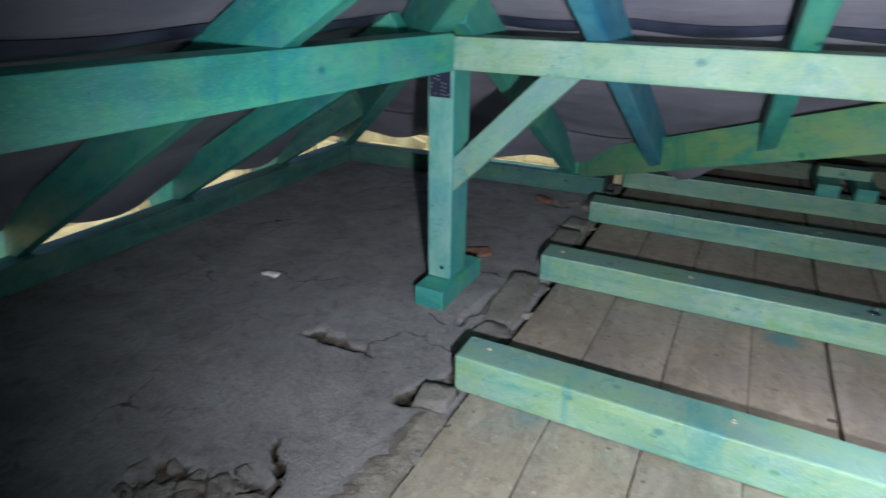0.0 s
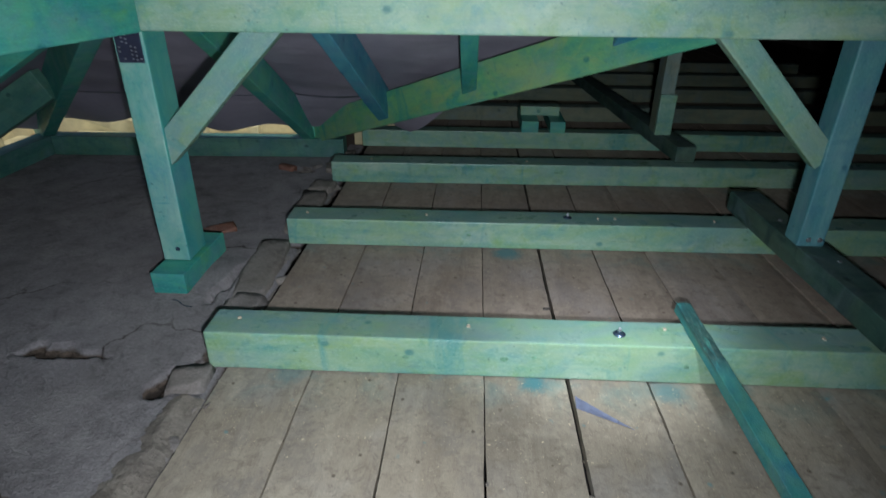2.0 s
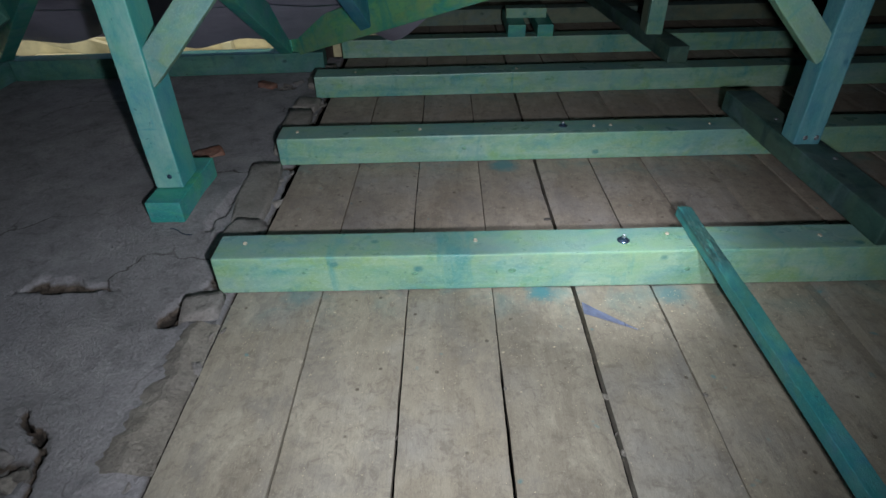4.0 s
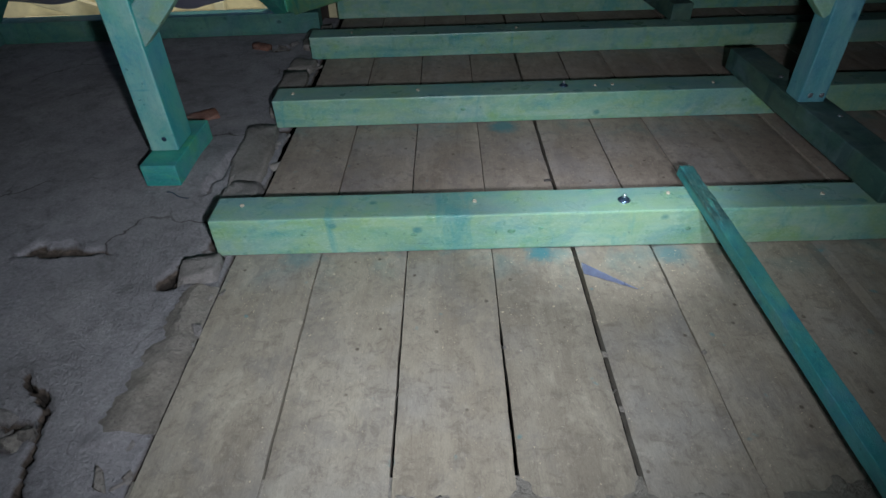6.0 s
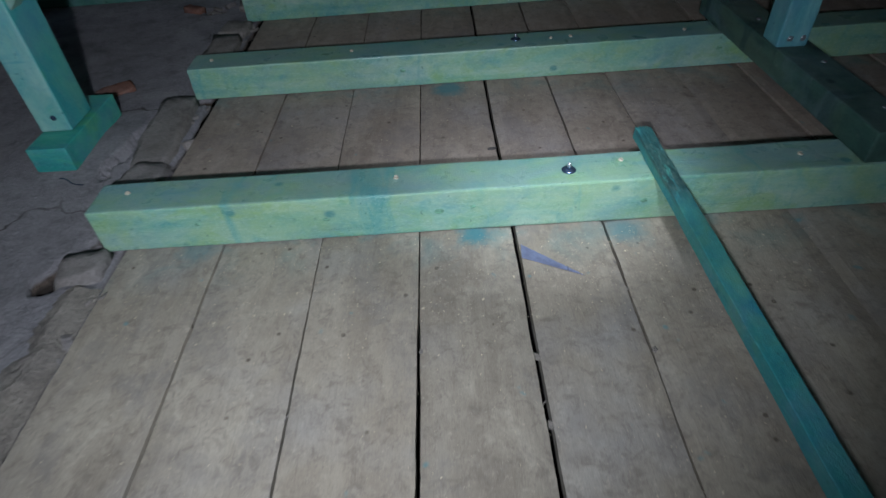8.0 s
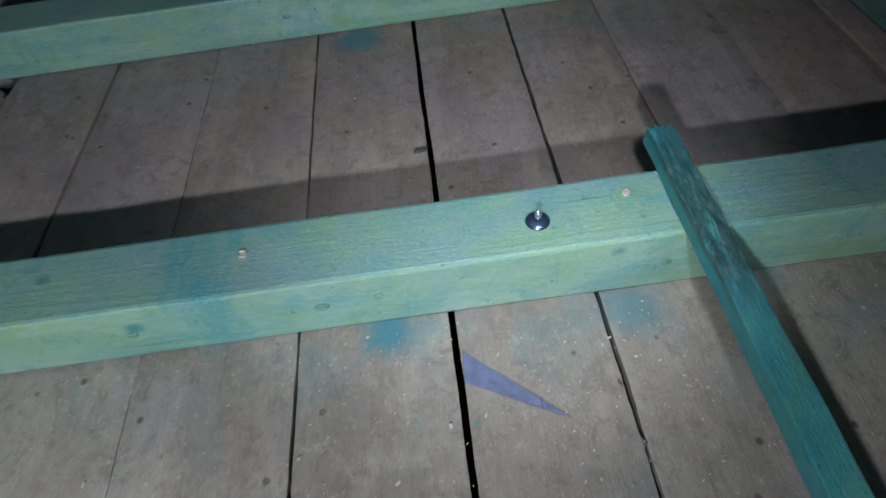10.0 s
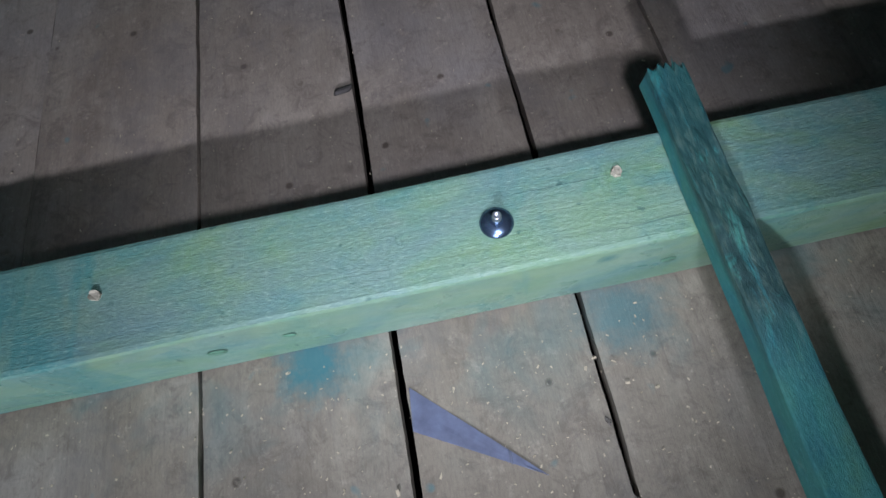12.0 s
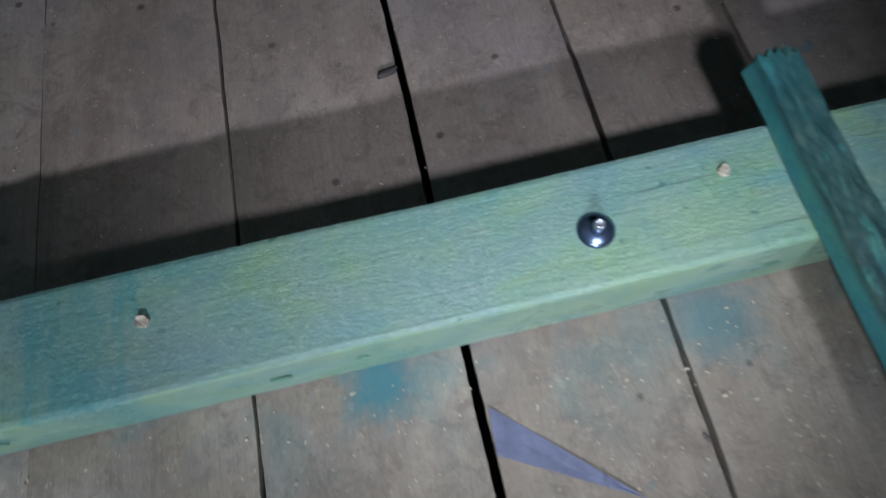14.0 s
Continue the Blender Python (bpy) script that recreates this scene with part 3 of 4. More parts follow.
def stone_mesh(sx, sy, sz, seed, rough=0.18):
    bm = box(-sx / 2, sx / 2, -sy / 2, sy / 2, -sz / 2, sz / 2)
    bmesh.ops.subdivide_edges(bm, edges=list(bm.edges), cuts=3 if max(sx, sy) < 0.1 else 7, use_grid_fill=True)
    r = min(sx, sy, sz)
    for v in bm.verts:
        k = Vector((v.co.x / sx, v.co.y / sy, v.co.z / sz)) * 2
        pull = max(0, k.length - 1.05) * 0.08
        v.co *= 1 - pull
        v.co += 0.02 * rough * Vector((noise.noise(v.co * 11), noise.noise(v.co * 11 + Vector((seed, 2, 0))), 0)) * 4
        v.co += r * rough * Vector((noise.noise(v.co * 30 + Vector((seed, 0, 0))), noise.noise(v.co * 30 + Vector((0, seed, 5))), noise.noise(v.co * 26 + Vector((5, 0, seed)))))
    return smooth(bm)


def piece(name, bm, material, parent, m, label=""):
    ob = part(name, bm, material, parent, label)
    ob.matrix_local = m
    return ob


def smear_ridge(u, v):
    """Mortar struck off along the edge of the boards, with a ridge down its middle."""
    y = -0.50 + 0.385 * v
    left = -0.745 + 0.030 * noise.noise(Vector((1, y * 17, 0))) + 0.012 * noise.noise(Vector((4, y * 60, 0))) + 0.035 * v
    x = left * (1 - u) - 0.637 * u
    rise = 0.009 * max(0, 1 - abs(u - 0.42 - 0.05 * math.sin(y * 14)) / 0.42) * (1 + 0.5 * noise.noise(Vector((x * 30, y * 18, 2)))) - 0.003 * max(0, abs(u - 0.5) * 2 - 0.8) * 5 - 0.004 * max(0, 0.06 - v) / 0.06
    return (x, y, slab_z(x, y) * 0.4 + rise + 0.0016 * noise.noise(Vector((x * 60, y * 60, 4))) + 0.0018 * noise.noise(Vector((x * 22, y * 22, 8))))


part("mortar_ridge", grid_sheet(smear_ridge, 26, 84), RIDGE, slab, "pale struck mortar ridge")

# mortar-covered stones that edge the boards
for x, y, sx, sy, sz, rz, seed in [
    (-0.712, 0.50, 0.105, 0.38, 0.06, 4, 1), (-0.698, 0.235, 0.088, 0.20, 0.05, -4, 2), (-0.70, -0.055, 0.085, 0.075, 0.05, 8, 3),
    (-0.70, 0.98, 0.10, 0.40, 0.055, 3, 5), (-0.70, 1.25, 0.09, 0.12, 0.05, -4, 6),
    (-0.70, 1.62, 0.10, 0.30, 0.05, 2, 7),
]:
    piece("edge_stone", stone_mesh(sx, sy, sz, seed * 7.3, 0.15), STONE, slab, pose(x, y, -sz / 2 + 0.014, rz * 0.3, -rz * 0.25, rz))

# crumbled mortar along the edge of the boards
rnd = random.Random(17)
for i in range(90):
    s, py = rnd.uniform(0.004, 0.013), rnd.uniform(-0.62, 1.85)
    px = -0.652 - abs(rnd.gauss(0, 0.018))
    piece("mortar_crumb", stone_mesh(s * 1.5, s, s * 0.6, rnd.random() * 50, 0.9), STONE, slab,
          pose(px, py, slab_z(px, py) + s * 0.05, rnd.uniform(-15, 15), rnd.uniform(-15, 15), rnd.uniform(40, 130)))

# broken brick and mortar in the pits
rnd = random.Random(5)
for cx, cy, r, n in [(-1.06, -0.57, 0.085, 26), (-0.925, -0.50, 0.055, 20), (-0.10, -0.68, 0.07, 9), (-0.84, 1.52, 0.05, 6)]:
    for i in range(n):
        a, q, s = rnd.random() * 6.28, r * math.sqrt(rnd.random()), rnd.uniform(0.006, 0.024)
        px, py = cx + q * math.cos(a) * 1.2, cy + q * math.sin(a) * 0.8
        piece("rubble_stone", stone_mesh(s * 1.4, s, s * 0.7, rnd.random() * 50, 0.5), RUBBLE, slab,
              pose(px, py, slab_z(px, py) + s * 0.12, rnd.uniform(-20, 20), rnd.uniform(-20, 20), rnd.uniform(0, 180)))
piece("brick", stone_mesh(0.11, 0.06, 0.03, 3.3, 0.12), BRICK, slab, pose(-0.97, 0.78, -0.006, 6, -4, 32), "broken red brick")
piece("brick", stone_mesh(0.07, 0.05, 0.03, 8.1, 0.15), BRICK, slab, pose(-0.93, 1.50, -0.004, 0, 5, -20), "broken red brick")

floor = root("floor", Matrix(), "worn grey-brown wooden floorboards with dark gaps", "floor", "", "structure")
JOINTS = [-0.630, -0.418, -0.207, 0.0, 0.2, 0.391, 0.575, 0.785, 0.99, 1.2, 1.41, 1.61, 1.82, 2.03, 2.25, 2.46, 2.68, 2.9, 3.1]
# width of the gaps: by the bearers, and at the front ends of the boards
GAPS = [(0.005, 0.005), (0.0026, 0.003), (0.0034, 0.006), (0.0026, 0.007), (0.0085, 0.0085), (0.0075, 0.004), (0.0016, 0.002), (0.002, 0.002)]


def gap(i, y):
    near, front = GAPS[i] if i < len(GAPS) else (0.003, 0.003)
    return 0.5 * (near + (front - near) * max(0, min(1, (-0.15 - y) / 0.3)))



for i, (a, b) in enumerate(zip(JOINTS, JOINTS[1:])):
    y0, y1 = (-0.69 if i < 2 else -0.650 + 0.004 * math.sin(i * 2.3)), 7.5
    bm = bmesh.new()
    ys = [y0 + 0.0125 * k for k in range(104)] + [y0 + 1.3 + 0.025 * k for k in range(52)] + [2.6, 3.5, 5, y1]
    rows = []
    for y in ys:
        g0, g1 = gap(i, y), gap(i + 1, y)
        wl = 0.0009 * noise.noise(Vector((a * 9, y * 70, 5))) + 0.0013 * noise.noise(Vector((a * 9, y * 16, 1))) + 0.0022 * max(0, noise.noise(Vector((a * 5, y * 5, 8))))
        wr = 0.0009 * noise.noise(Vector((b * 9, y * 70, 9))) + 0.0013 * noise.noise(Vector((b * 9 + 4, y * 16, 2))) + 0.0022 * max(0, noise.noise(Vector((b * 5, y * 5, 3))))
        prof = []
        for k in range(9):
            u = k / 8
            x = ((a + g0 + wl) * (1 - u) + (b - g1 - wr) * u) * (1.004 - 0.032 * max(-0.1, min(0.8, y)))
            z = -0.0025 * (2 * u - 1) ** 2 * (1 if i % 2 else -0.6) + 0.0012 * noise.noise(Vector((x * 8, y * 3, i)))
            if k in (0, 8):
                z -= 0.003
            prof.append((x, y, z - 0.002))
        prof = [(prof[0][0], y, -0.028)] + prof + [(prof[-1][0], y, -0.028)]
        rows.append([bm.verts.new(p) for p in prof])
    for r0, r1 in zip(rows, rows[1:]):
        for k in range(len(r0) - 1):
            bm.faces.new((r0[k], r0[k + 1], r1[k + 1], r1[k]))
    bm.faces.new(rows[0][::-1])
    bm.faces.new(rows[-1])
    bmesh.ops.recalc_face_normals(bm, faces=bm.faces)
    part("floorboard", bm, BOARD, floor)

# mortar crumbs caught in the gaps between the boards
rnd = random.Random(23)
for gx, gy in ((0.201, -0.335), (0.202, -0.425), (0.202, -0.452), (0.20, 0.21), (0.0, -0.31), (-0.002, -0.44), (-0.208, -0.36), (-0.208, -0.43), (0.395, -0.125), (0.396, -0.19), (0.398, -0.33)):
    n = rnd.uniform(0.004, 0.007)
    piece("gap_crumb", stone_mesh(n, n * 1.3, n * 0.7, rnd.random() * 40, 0.7), RIDGE, floor, pose(gx, gy, -0.006, 0, 0, rnd.uniform(0, 90)))

# ---------------------------------------------------------------- bearers across the boards
def inside(child, parent, world_pose):
    child.parent = parent
    child.matrix_local = parent.matrix_world.inverted() @ world_pose
    return child


def lathe(profile, sides=28):
    """A turned piece: (radius, height) from the outside in."""
    bm = bmesh.new()
    rings = [[bm.verts.new((r * math.cos(a), r * math.sin(a), z)) for a in (2 * math.pi * i / sides for i in range(sides))] for r, z in profile]
    for lo, hi in zip(rings, rings[1:]):
        for i in range(sides):
            j = (i + 1) % sides
            bm.faces.new((lo[i], lo[j], hi[j], hi[i]))
    bm.faces.new(rings[-1])
    return smooth(bm)


def bolt(bearer, x, y, z):
    """A domed washer, a small hexagon nut and the hollow end of a bolt."""
    rim = lathe([(0.0145, 0.0), (0.0152, 0.0008), (0.0150, 0.0018), (0.0120, 0.0038), (0.0075, 0.0058), (0.0058, 0.0060)], 36)
    washer = tagged(new("bolt_washer", mesh_of("bolt_washer", rim, DARK_STEEL)), "domed blue-grey steel washer")
    inside(washer, bearer, pose(x, y, z, 0, 0, 17))
    bm = bmesh.new()
    disc(bm, 0.0064, 0.0055, 0.0100, 6)
    bmesh.ops.bevel(bm, geom=list(bm.edges), offset=0.0005, segments=2, affect="EDGES")
    part("nut", bm, DARK_STEEL, washer)
    part("threaded_end", lathe([(0.0042, 0.0098), (0.0042, 0.0115), (0.0038, 0.0121), (0.0042, 0.0127), (0.0038, 0.0133), (0.0042, 0.0139), (0.0040, 0.0160), (0.0034, 0.0166), (0.0022, 0.0166), (0.0020, 0.0130)], 20), STEEL, washer)


def dowel(bearer, x, y, z, r=0.0058):
    bm = bmesh.new()
    disc(bm, r, -0.004, 0.003, 11, r1=r * 0.85)
    for v in bm.verts:
        v.co += 0.0024 * Vector((noise.noise(v.co * 300 + Vector((x * 50, 0, 0))), noise.noise(v.co * 300 + Vector((0, y * 70, 2))), noise.noise(v.co * 200)))
    inside(tagged(new("dowel", mesh_of("dowel", bm, DOWEL)), "raw pine dowel end"), bearer, pose(x, y, z))


def knot(bearer, x, z, w, r):
    """An oval knot in the front of a bearer, its rim drawn dark by the stain."""
    bm = lathe([(r, 0.0), (r * 0.86, 0.0007), (r * 0.5, 0.0004), (r * 0.2, 0.0007)], 18)
    for v in bm.verts:
        v.co += 0.12 * r * Vector((noise.noise(v.co * 150 + Vector((x * 40, 0, 0))), noise.noise(v.co * 150 + Vector((0, x * 40, 3))), 0))
    ob = part("knot", bm, KNOT, bearer, "brown-green knot in the timber")
    ob.matrix_local = pose(x, -w / 2 - 0.0012, z, 90, 0, 0) @ Matrix.Diagonal((1.25, 0.85, 1, 1))


def drying_cracks(bearer, length, w, h):
    """Thin wandering splits along the top and the front of a bearer."""
    r = random.Random(int(w * 1000) + 3)
    for i in range(6):
        x0, n, v, front = r.uniform(0.05, 1.5), r.uniform(0.05, 0.16), r.uniform(0.15, 0.85), i % 3 == 2
        bm = bmesh.new()
        rows = []
        for k in range(15):
            u = k / 14
            x, off = x0 + n * u, 0.0018 * noise.noise(Vector((u * 4, i, w * 40)))
            half = 0.00022 * math.sin(math.pi * u) + 0.00005
            if front:
                rows.append([bm.verts.new((x, -w / 2 - 0.0022, h * v + off + q)) for q in (-half, half)])
            else:
                rows.append([bm.verts.new((x, w * (v - 0.5) + off + q, h + 0.0016)) for q in (-half, half)])
        for p, q in zip(rows, rows[1:]):
            bm.faces.new((p[0], q[0], q[1], p[1]))
        part("drying_crack", bm, CRACK, bearer)


# knots in the fronts of the bearers, by the bearer's place: x, height
KNOTS = {0.0: [(-0.455, 0.060), (-0.19, 0.052), (0.045, 0.055), (0.115, 0.062), (0.47, 0.05)], 0.7: [(-0.555, 0.030), (-0.05, 0.05), (0.895, 0.055)], 1.3: [(-0.52, 0.05), (0.05, 0.04), (0.33, 0.06), (0.60, 0.05)]}
# y of the front at its end, slant, width, height, x of the end, material, dowels along it, bolts along it
BEARERS = [
    (-0.006, 0.013, 0.103, 0.104, -0.672, WOOD_PALE, [(-0.605, 0.057), (-0.041, 0.060), (0.432, 0.079), (0.80, 0.065)], [(0.318, 0.053)]),
    (0.684, 0.022, 0.108, 0.097, -0.682, WOOD_PALE, [(-0.62, 0.74), (-0.20, 0.75), (0.40, 0.76), (0.46, 0.765), (0.80, 0.765)], [(0.294, 0.765)]),
    (1.325, 0.034, 0.106, 0.093, -0.675, WOOD_PALE, [(-0.5, 1.38), (0.2, 1.40)], []),
    (1.893, 0.028, 0.088, 0.09, -0.64, WOOD_PALE, [], []),
    (2.50, 0.03, 0.10, 0.09, -0.62, WOOD_DULL, [], []), (3.11, 0.03, 0.10, 0.09, -0.6, WOOD_DULL, [], []),
    (3.73, 0.03, 0.10, 0.09, -0.6, WOOD_DULL, [], []), (4.37, 0.03, 0.1, 0.09, -0.6, WOOD_DULL, [], []),
]
for y, slant, w, h, x0, mat, pegs, bolts in BEARERS:
    m, length = along((x0, y + w / 2, 0.0), (2.9, y + w / 2 + slant * (2.9 - x0), 0.0))
    SEED[0] += 1
    words = "pale green treated timber bearer lying across the floorboards" if mat is WOOD_PALE else "dull brownish timber bearer lying across the floorboards"
    bearer = root("bearer", m, words, "timber beam", "bearers on the floor")
    part("timber", timber_mesh(length, w, h, seed=SEED[0]), mat, bearer)
    if y < 0.8:
        drying_cracks(bearer, length, w, h)
    for k, (kx, kz) in enumerate(KNOTS.get(round(y, 1), ())):
        knot(bearer, kx - x0, kz, w, 0.0048 + 0.0014 * (k % 3))
    for px, py in pegs:
        dowel(bearer, px, py, h)
    for px, py in bolts:
        bolt(bearer, px, py, h)

# ---------------------------------------------------------------- frame of the roof
def corner_post():
    p = root("corner_post", pose(-0.922, 0.442, 0.0), "pale teal timber post on a short foot block under the corner", "post")
    part("foot_block", timber_block(-0.045, 0.055, -0.14, 0.15, 0.014, 0.08), WOOD_TEAL, p, "green wooden foot block")
    upright(p, 0.04, 0.114, 0.082, 0.732, WOOD_POST, -0.002)
    part("screw", screw_head(), DARK_STEEL, p).matrix_local = pose(0.007, -0.0575, 0.12, 90, 0, 0)
    plate = part("nail_plate", box(-0.036, 0.030, -0.0595, -0.0575, 0.655, 0.73), PLATE, p, "dark perforated nail plate")
    bm = bmesh.new()
    r = random.Random(2)
    for i in range(6):
        for j in range(7):
            if r.random() < 0.5:
                box(-0.031 + i * 0.0105, -0.026 + i * 0.0105, -0.0606, -0.0594, 0.660 + j * 0.0102 + 0.003 * (i % 2), 0.664 + j * 0.0102 + 0.003 * (i % 2), bm=bm)
    piece("nail_heads", bm, STEEL, plate, Matrix())
    return p


def upright(post, half, depth, z0, z1, material, dx=0.0):
    """The shaft of a post, its grain running up."""
    m, length = along((dx, depth / 2, z0), (dx, depth / 2, z1), up=(0, -1, 0))
    part("shaft", timber_mesh(length, 2 * half, depth, seed=half * 90), material, post).matrix_local = m


def timber_block(x0, x1, y0, y1, z0, z1):
    bm = box(x0, x1, y0, y1, z0, z1, 0.004)
    for v in bm.verts:
        v.co += 0.0012 * Vector((noise.noise(v.co * 9), noise.noise(v.co * 9 + Vector((3, 0, 0))), 0))
    return bm


def screw_head():
    bm = bmesh.new()
    disc(bm, 0.0075, 0.0, 0.002, 14, r1=0.006)
    disc(bm, 0.0025, 0.002, 0.0024, 6)
    return bm


corner_post()
timber("purlin", (-0.965, 0.43, 0.732), (2.9, 0.43, 0.742), 0.10, 0.088, WOOD_PALE, "pale green knotty horizontal timber carried by the posts", "timber beam")
timber("purlin", (-0.927, 0.378, 0.73), (-1.20, -1.86, 0.73), 0.10, 0.098, WOOD_TEAL, "teal stained horizontal timber meeting the corner post", "timber beam")


def strut(name, p0, p1, w, h, mat, label):
    return timber(name, p0, p1, w, h, mat, label, "strut", up=(0, -1, 0))


strut("brace", (-0.915, 0.445, 0.400), (-0.555, 0.445, 0.764), 0.074, 0.05, WOOD_PALE, "pale green diagonal brace between post and beam")
strut("brace", (0.905, 0.487, 0.423), (0.570, 0.487, 0.763), 0.067, 0.05, WOOD_PALE, "pale green rough-sawn diagonal brace between post and beam")

# the second post on its sill
post2 = root("post", pose(0.930, 0.467, 0.1725), "blue-green timber post standing on a dark sill beam", "post")
upright(post2, 0.037, 0.075, 0.0, 0.5635, WOOD_POST_BLUE)
for sx in (-0.010, 0.022):
    part("screw", screw_head(), STEEL, post2, "shiny screw head").matrix_local = pose(sx, -0.039, 0.022, 90, 0, 0)
timber("sill_beam", (0.955, 0.020, 0.1035), (0.930, 0.88, 0.1035), 0.100, 0.069, WOOD_DARK, "dark green weathered sill beam lying across the bearers", "timber beam")
timber("sill_beam", (0.915, 1.45, 0.0935), (0.66, 4.3, 0.0935), 0.09, 0.070, WOOD_DARK, "dark weathered sill beam lying across the bearers", "timber beam")
post3 = root("post", pose(0.852, 1.72, 0.1635), "grey-green timber post standing on a dark sill beam", "post")
upright(post3, 0.032, 0.10, 0.0, 0.85, WOOD_DULL, 0.006)
part("splice_block", timber_block(-0.03, 0.045, -0.075, -0.051, 0.0, 0.19), WOOD_PALE, post3, "pale green splice board")

for sx, sy in ((0.975, 0.115), (0.965, 0.34), (0.935, 0.62)):
    thing("screw", screw_head(), STEEL, "small bright screw head in the dark sill beam", "screw", "screws in the sill", "", pose(sx, sy, 0.1725))

# wall plates
timber("wall_plate", (-2.235, -2.9, -0.004), (-2.225, 1.72, -0.004), 0.10, 0.095, WOOD_DEEP, "dark green wall plate along the eaves", "timber beam")
timber("wall_plate", (-2.17, 1.665, -0.004), (-0.70, 1.745, -0.004), 0.10, 0.095, WOOD_DEEP, "dark teal wall plate along the eaves", "timber beam")

RAFTER_W, RAFTER_H = 0.055, 0.125
mats = [WOOD_TEAL, WOOD_BLUE, WOOD_TEAL, WOOD_BLUE]
for x, mat in zip(RAFTERS_BACK, mats):
    y_low = min(1.85, 1.70 - (x + 0.82) / 1.1417 + 0.03)
    y_top = max(-1.9, -0.50 - x)
    n = (0, PITCH, 1)
    lean = 0.078 if mat is WOOD_BLUE and x < 0 else 0.0   # one rafter is set askew
    timber("rafter", (x + lean * (y_low - 0.85), y_low, back_z(y_low)), (x + lean * (y_top - 0.85), y_top, back_z(y_top)), RAFTER_W, RAFTER_H, mat, "blue-green jack rafter under grey roofing felt", "rafter", up=n, group="rafters")
for y, mat in zip(RAFTERS_LEFT, [WOOD_TEAL, WOOD_TEAL, WOOD_TEAL, WOOD_DEEP]):
    x_top = -0.58 - y
    timber("rafter", (-2.42, y, left_z(-2.42)), (x_top, y, left_z(x_top)), RAFTER_W, RAFTER_H, mat, "teal jack rafter on the hip slope", "rafter", up=(-PITCH, 0, 1), group="rafters")
timber("hip_rafter", (-2.35, 1.80, back_z(1.80) - 0.03), (1.5, -2.05, back_z(-2.05) - 0.03), 0.06, 0.15, WOOD_TEAL, "teal hip rafter rising from the corner", "rafter", up=(0, 0, 1))
timber("valley_rafter", (-0.83, 1.745, 0.062), (0.606, 0.487, 0.722), 0.055, 0.135, WOOD_YELLOW, "yellow-green valley rafter carrying jack rafters", "rafter", up=(0, 0, 1))
timber("rafter_offcut", (0.585, 0.515, 0.742), (1.35, 0.515, 1.02), 0.05, 0.06, WOOD_YELLOW, "pale yellow-green rafter piece rising behind the purlin", "rafter", up=(0, 0, 1))

# small trestle of blocks further back
trestle = root("packing_blocks", pose(0.33, 1.96, 0.09), "green offcut blocks stacked on the bearers", "wood blocks")
part("block", timber_block(-0.12, -0.03, -0.05, 0.3, 0.0, 0.06), WOOD_TEAL, trestle)
part("block", timber_block(0.03, 0.11, -0.05, 0.3, 0.0, 0.06), WOOD_TEAL, trestle)
part("crosspiece", timber_block(-0.12, 0.09, 0.08, 0.16, 0.061, 0.11), WOOD_PALE, trestle)

# eaves beyond the plates
def eaves(p0, p1, w, h):
    timber("eaves_board", p0, p1, w, h, NEW_PINE, "yellow pine eaves board in daylight", "board", kind="structure")


eaves((-2.60, -3.0, -0.05), (-2.60, 2.1, -0.05), 0.025, 0.13)
eaves((-2.6, 2.06, -0.05), (-0.4, 2.10, -0.05), 0.025, 0.13)
eaves((-2.44, -3.0, -0.02), (-2.44, 1.9, -0.02), 0.26, 0.03)
eaves((-2.3, 1.90, -0.02), (-0.78, 1.94, -0.02), 0.26, 0.03)
for y in (0.37, 0.96, 1.50):
    timber("eaves_block", (-2.40, y, 0.011), (-2.34, y, 0.011), 0.05, 0.13, NEW_PINE, "pale pine packing block beside the rafter foot", "wood block", group="packing blocks at the eaves")
for x in (-1.62, -1.50, -1.22, -0.98):
    timber("eaves_block", (x, 1.83, 0.011), (x + 0.05, 1.83, 0.011), 0.05, 0.105, NEW_PINE, "pale pine packing block at the wall plate", "wood block", group="packing blocks at the eaves")
timber("eaves_offcut", (-2.10, 1.80, 0.135), (-1.79, 1.80, 0.035), 0.03, 0.085, NEW_PINE, "yellow-green pine offcut leaning behind the wall plate", "board")
part("masonry", box(-2.6, -2.45, -6.1, 2.1, -0.4, -0.02), WALL, root("wall_west", Matrix(), "old masonry wall head under the eaves", "wall", "", "structure"))
part("masonry", box(-2.45, -0.8, 1.95, 2.1, -0.4, -0.02), WALL, root("wall_north", Matrix(), "old masonry wall head under the eaves", "wall", "", "structure"))
# walls from here on are added, mostly out of view, to keep daylight out
part("masonry", box(-0.92, -0.72, 1.80, 8, -0.4, 0.35), WALL, root("wall_wing", Matrix(), "dark masonry wall added to close the loft of the rear wing", "wall", "", "structure"))
part("masonry", box(-0.9, 4.6, 8, 8.2, -0.4, 2.2), WALL, root("wall_end", Matrix(), "dark masonry end wall of the rear wing", "wall", "", "structure"))
part("masonry", box(4.4, 4.6, 1.65, 8, -0.4, 0.35), WALL, root("wall_wing_east", Matrix(), "dark masonry wall added to close the loft of the rear wing", "wall", "", "structure"))
part("masonry", box(7, 7.2, -6.2, 1.8, -0.4, 2.6), WALL, root("closing_wall_east", Matrix(), "dark masonry gable wall added to close the loft", "wall", "", "structure"))
part("masonry", box(-2.6, 7, -6.25, -6.05, -0.4, 0.4), WALL, root("closing_wall_south", Matrix(), "dark masonry wall added behind to close the loft", "wall", "", "structure"))
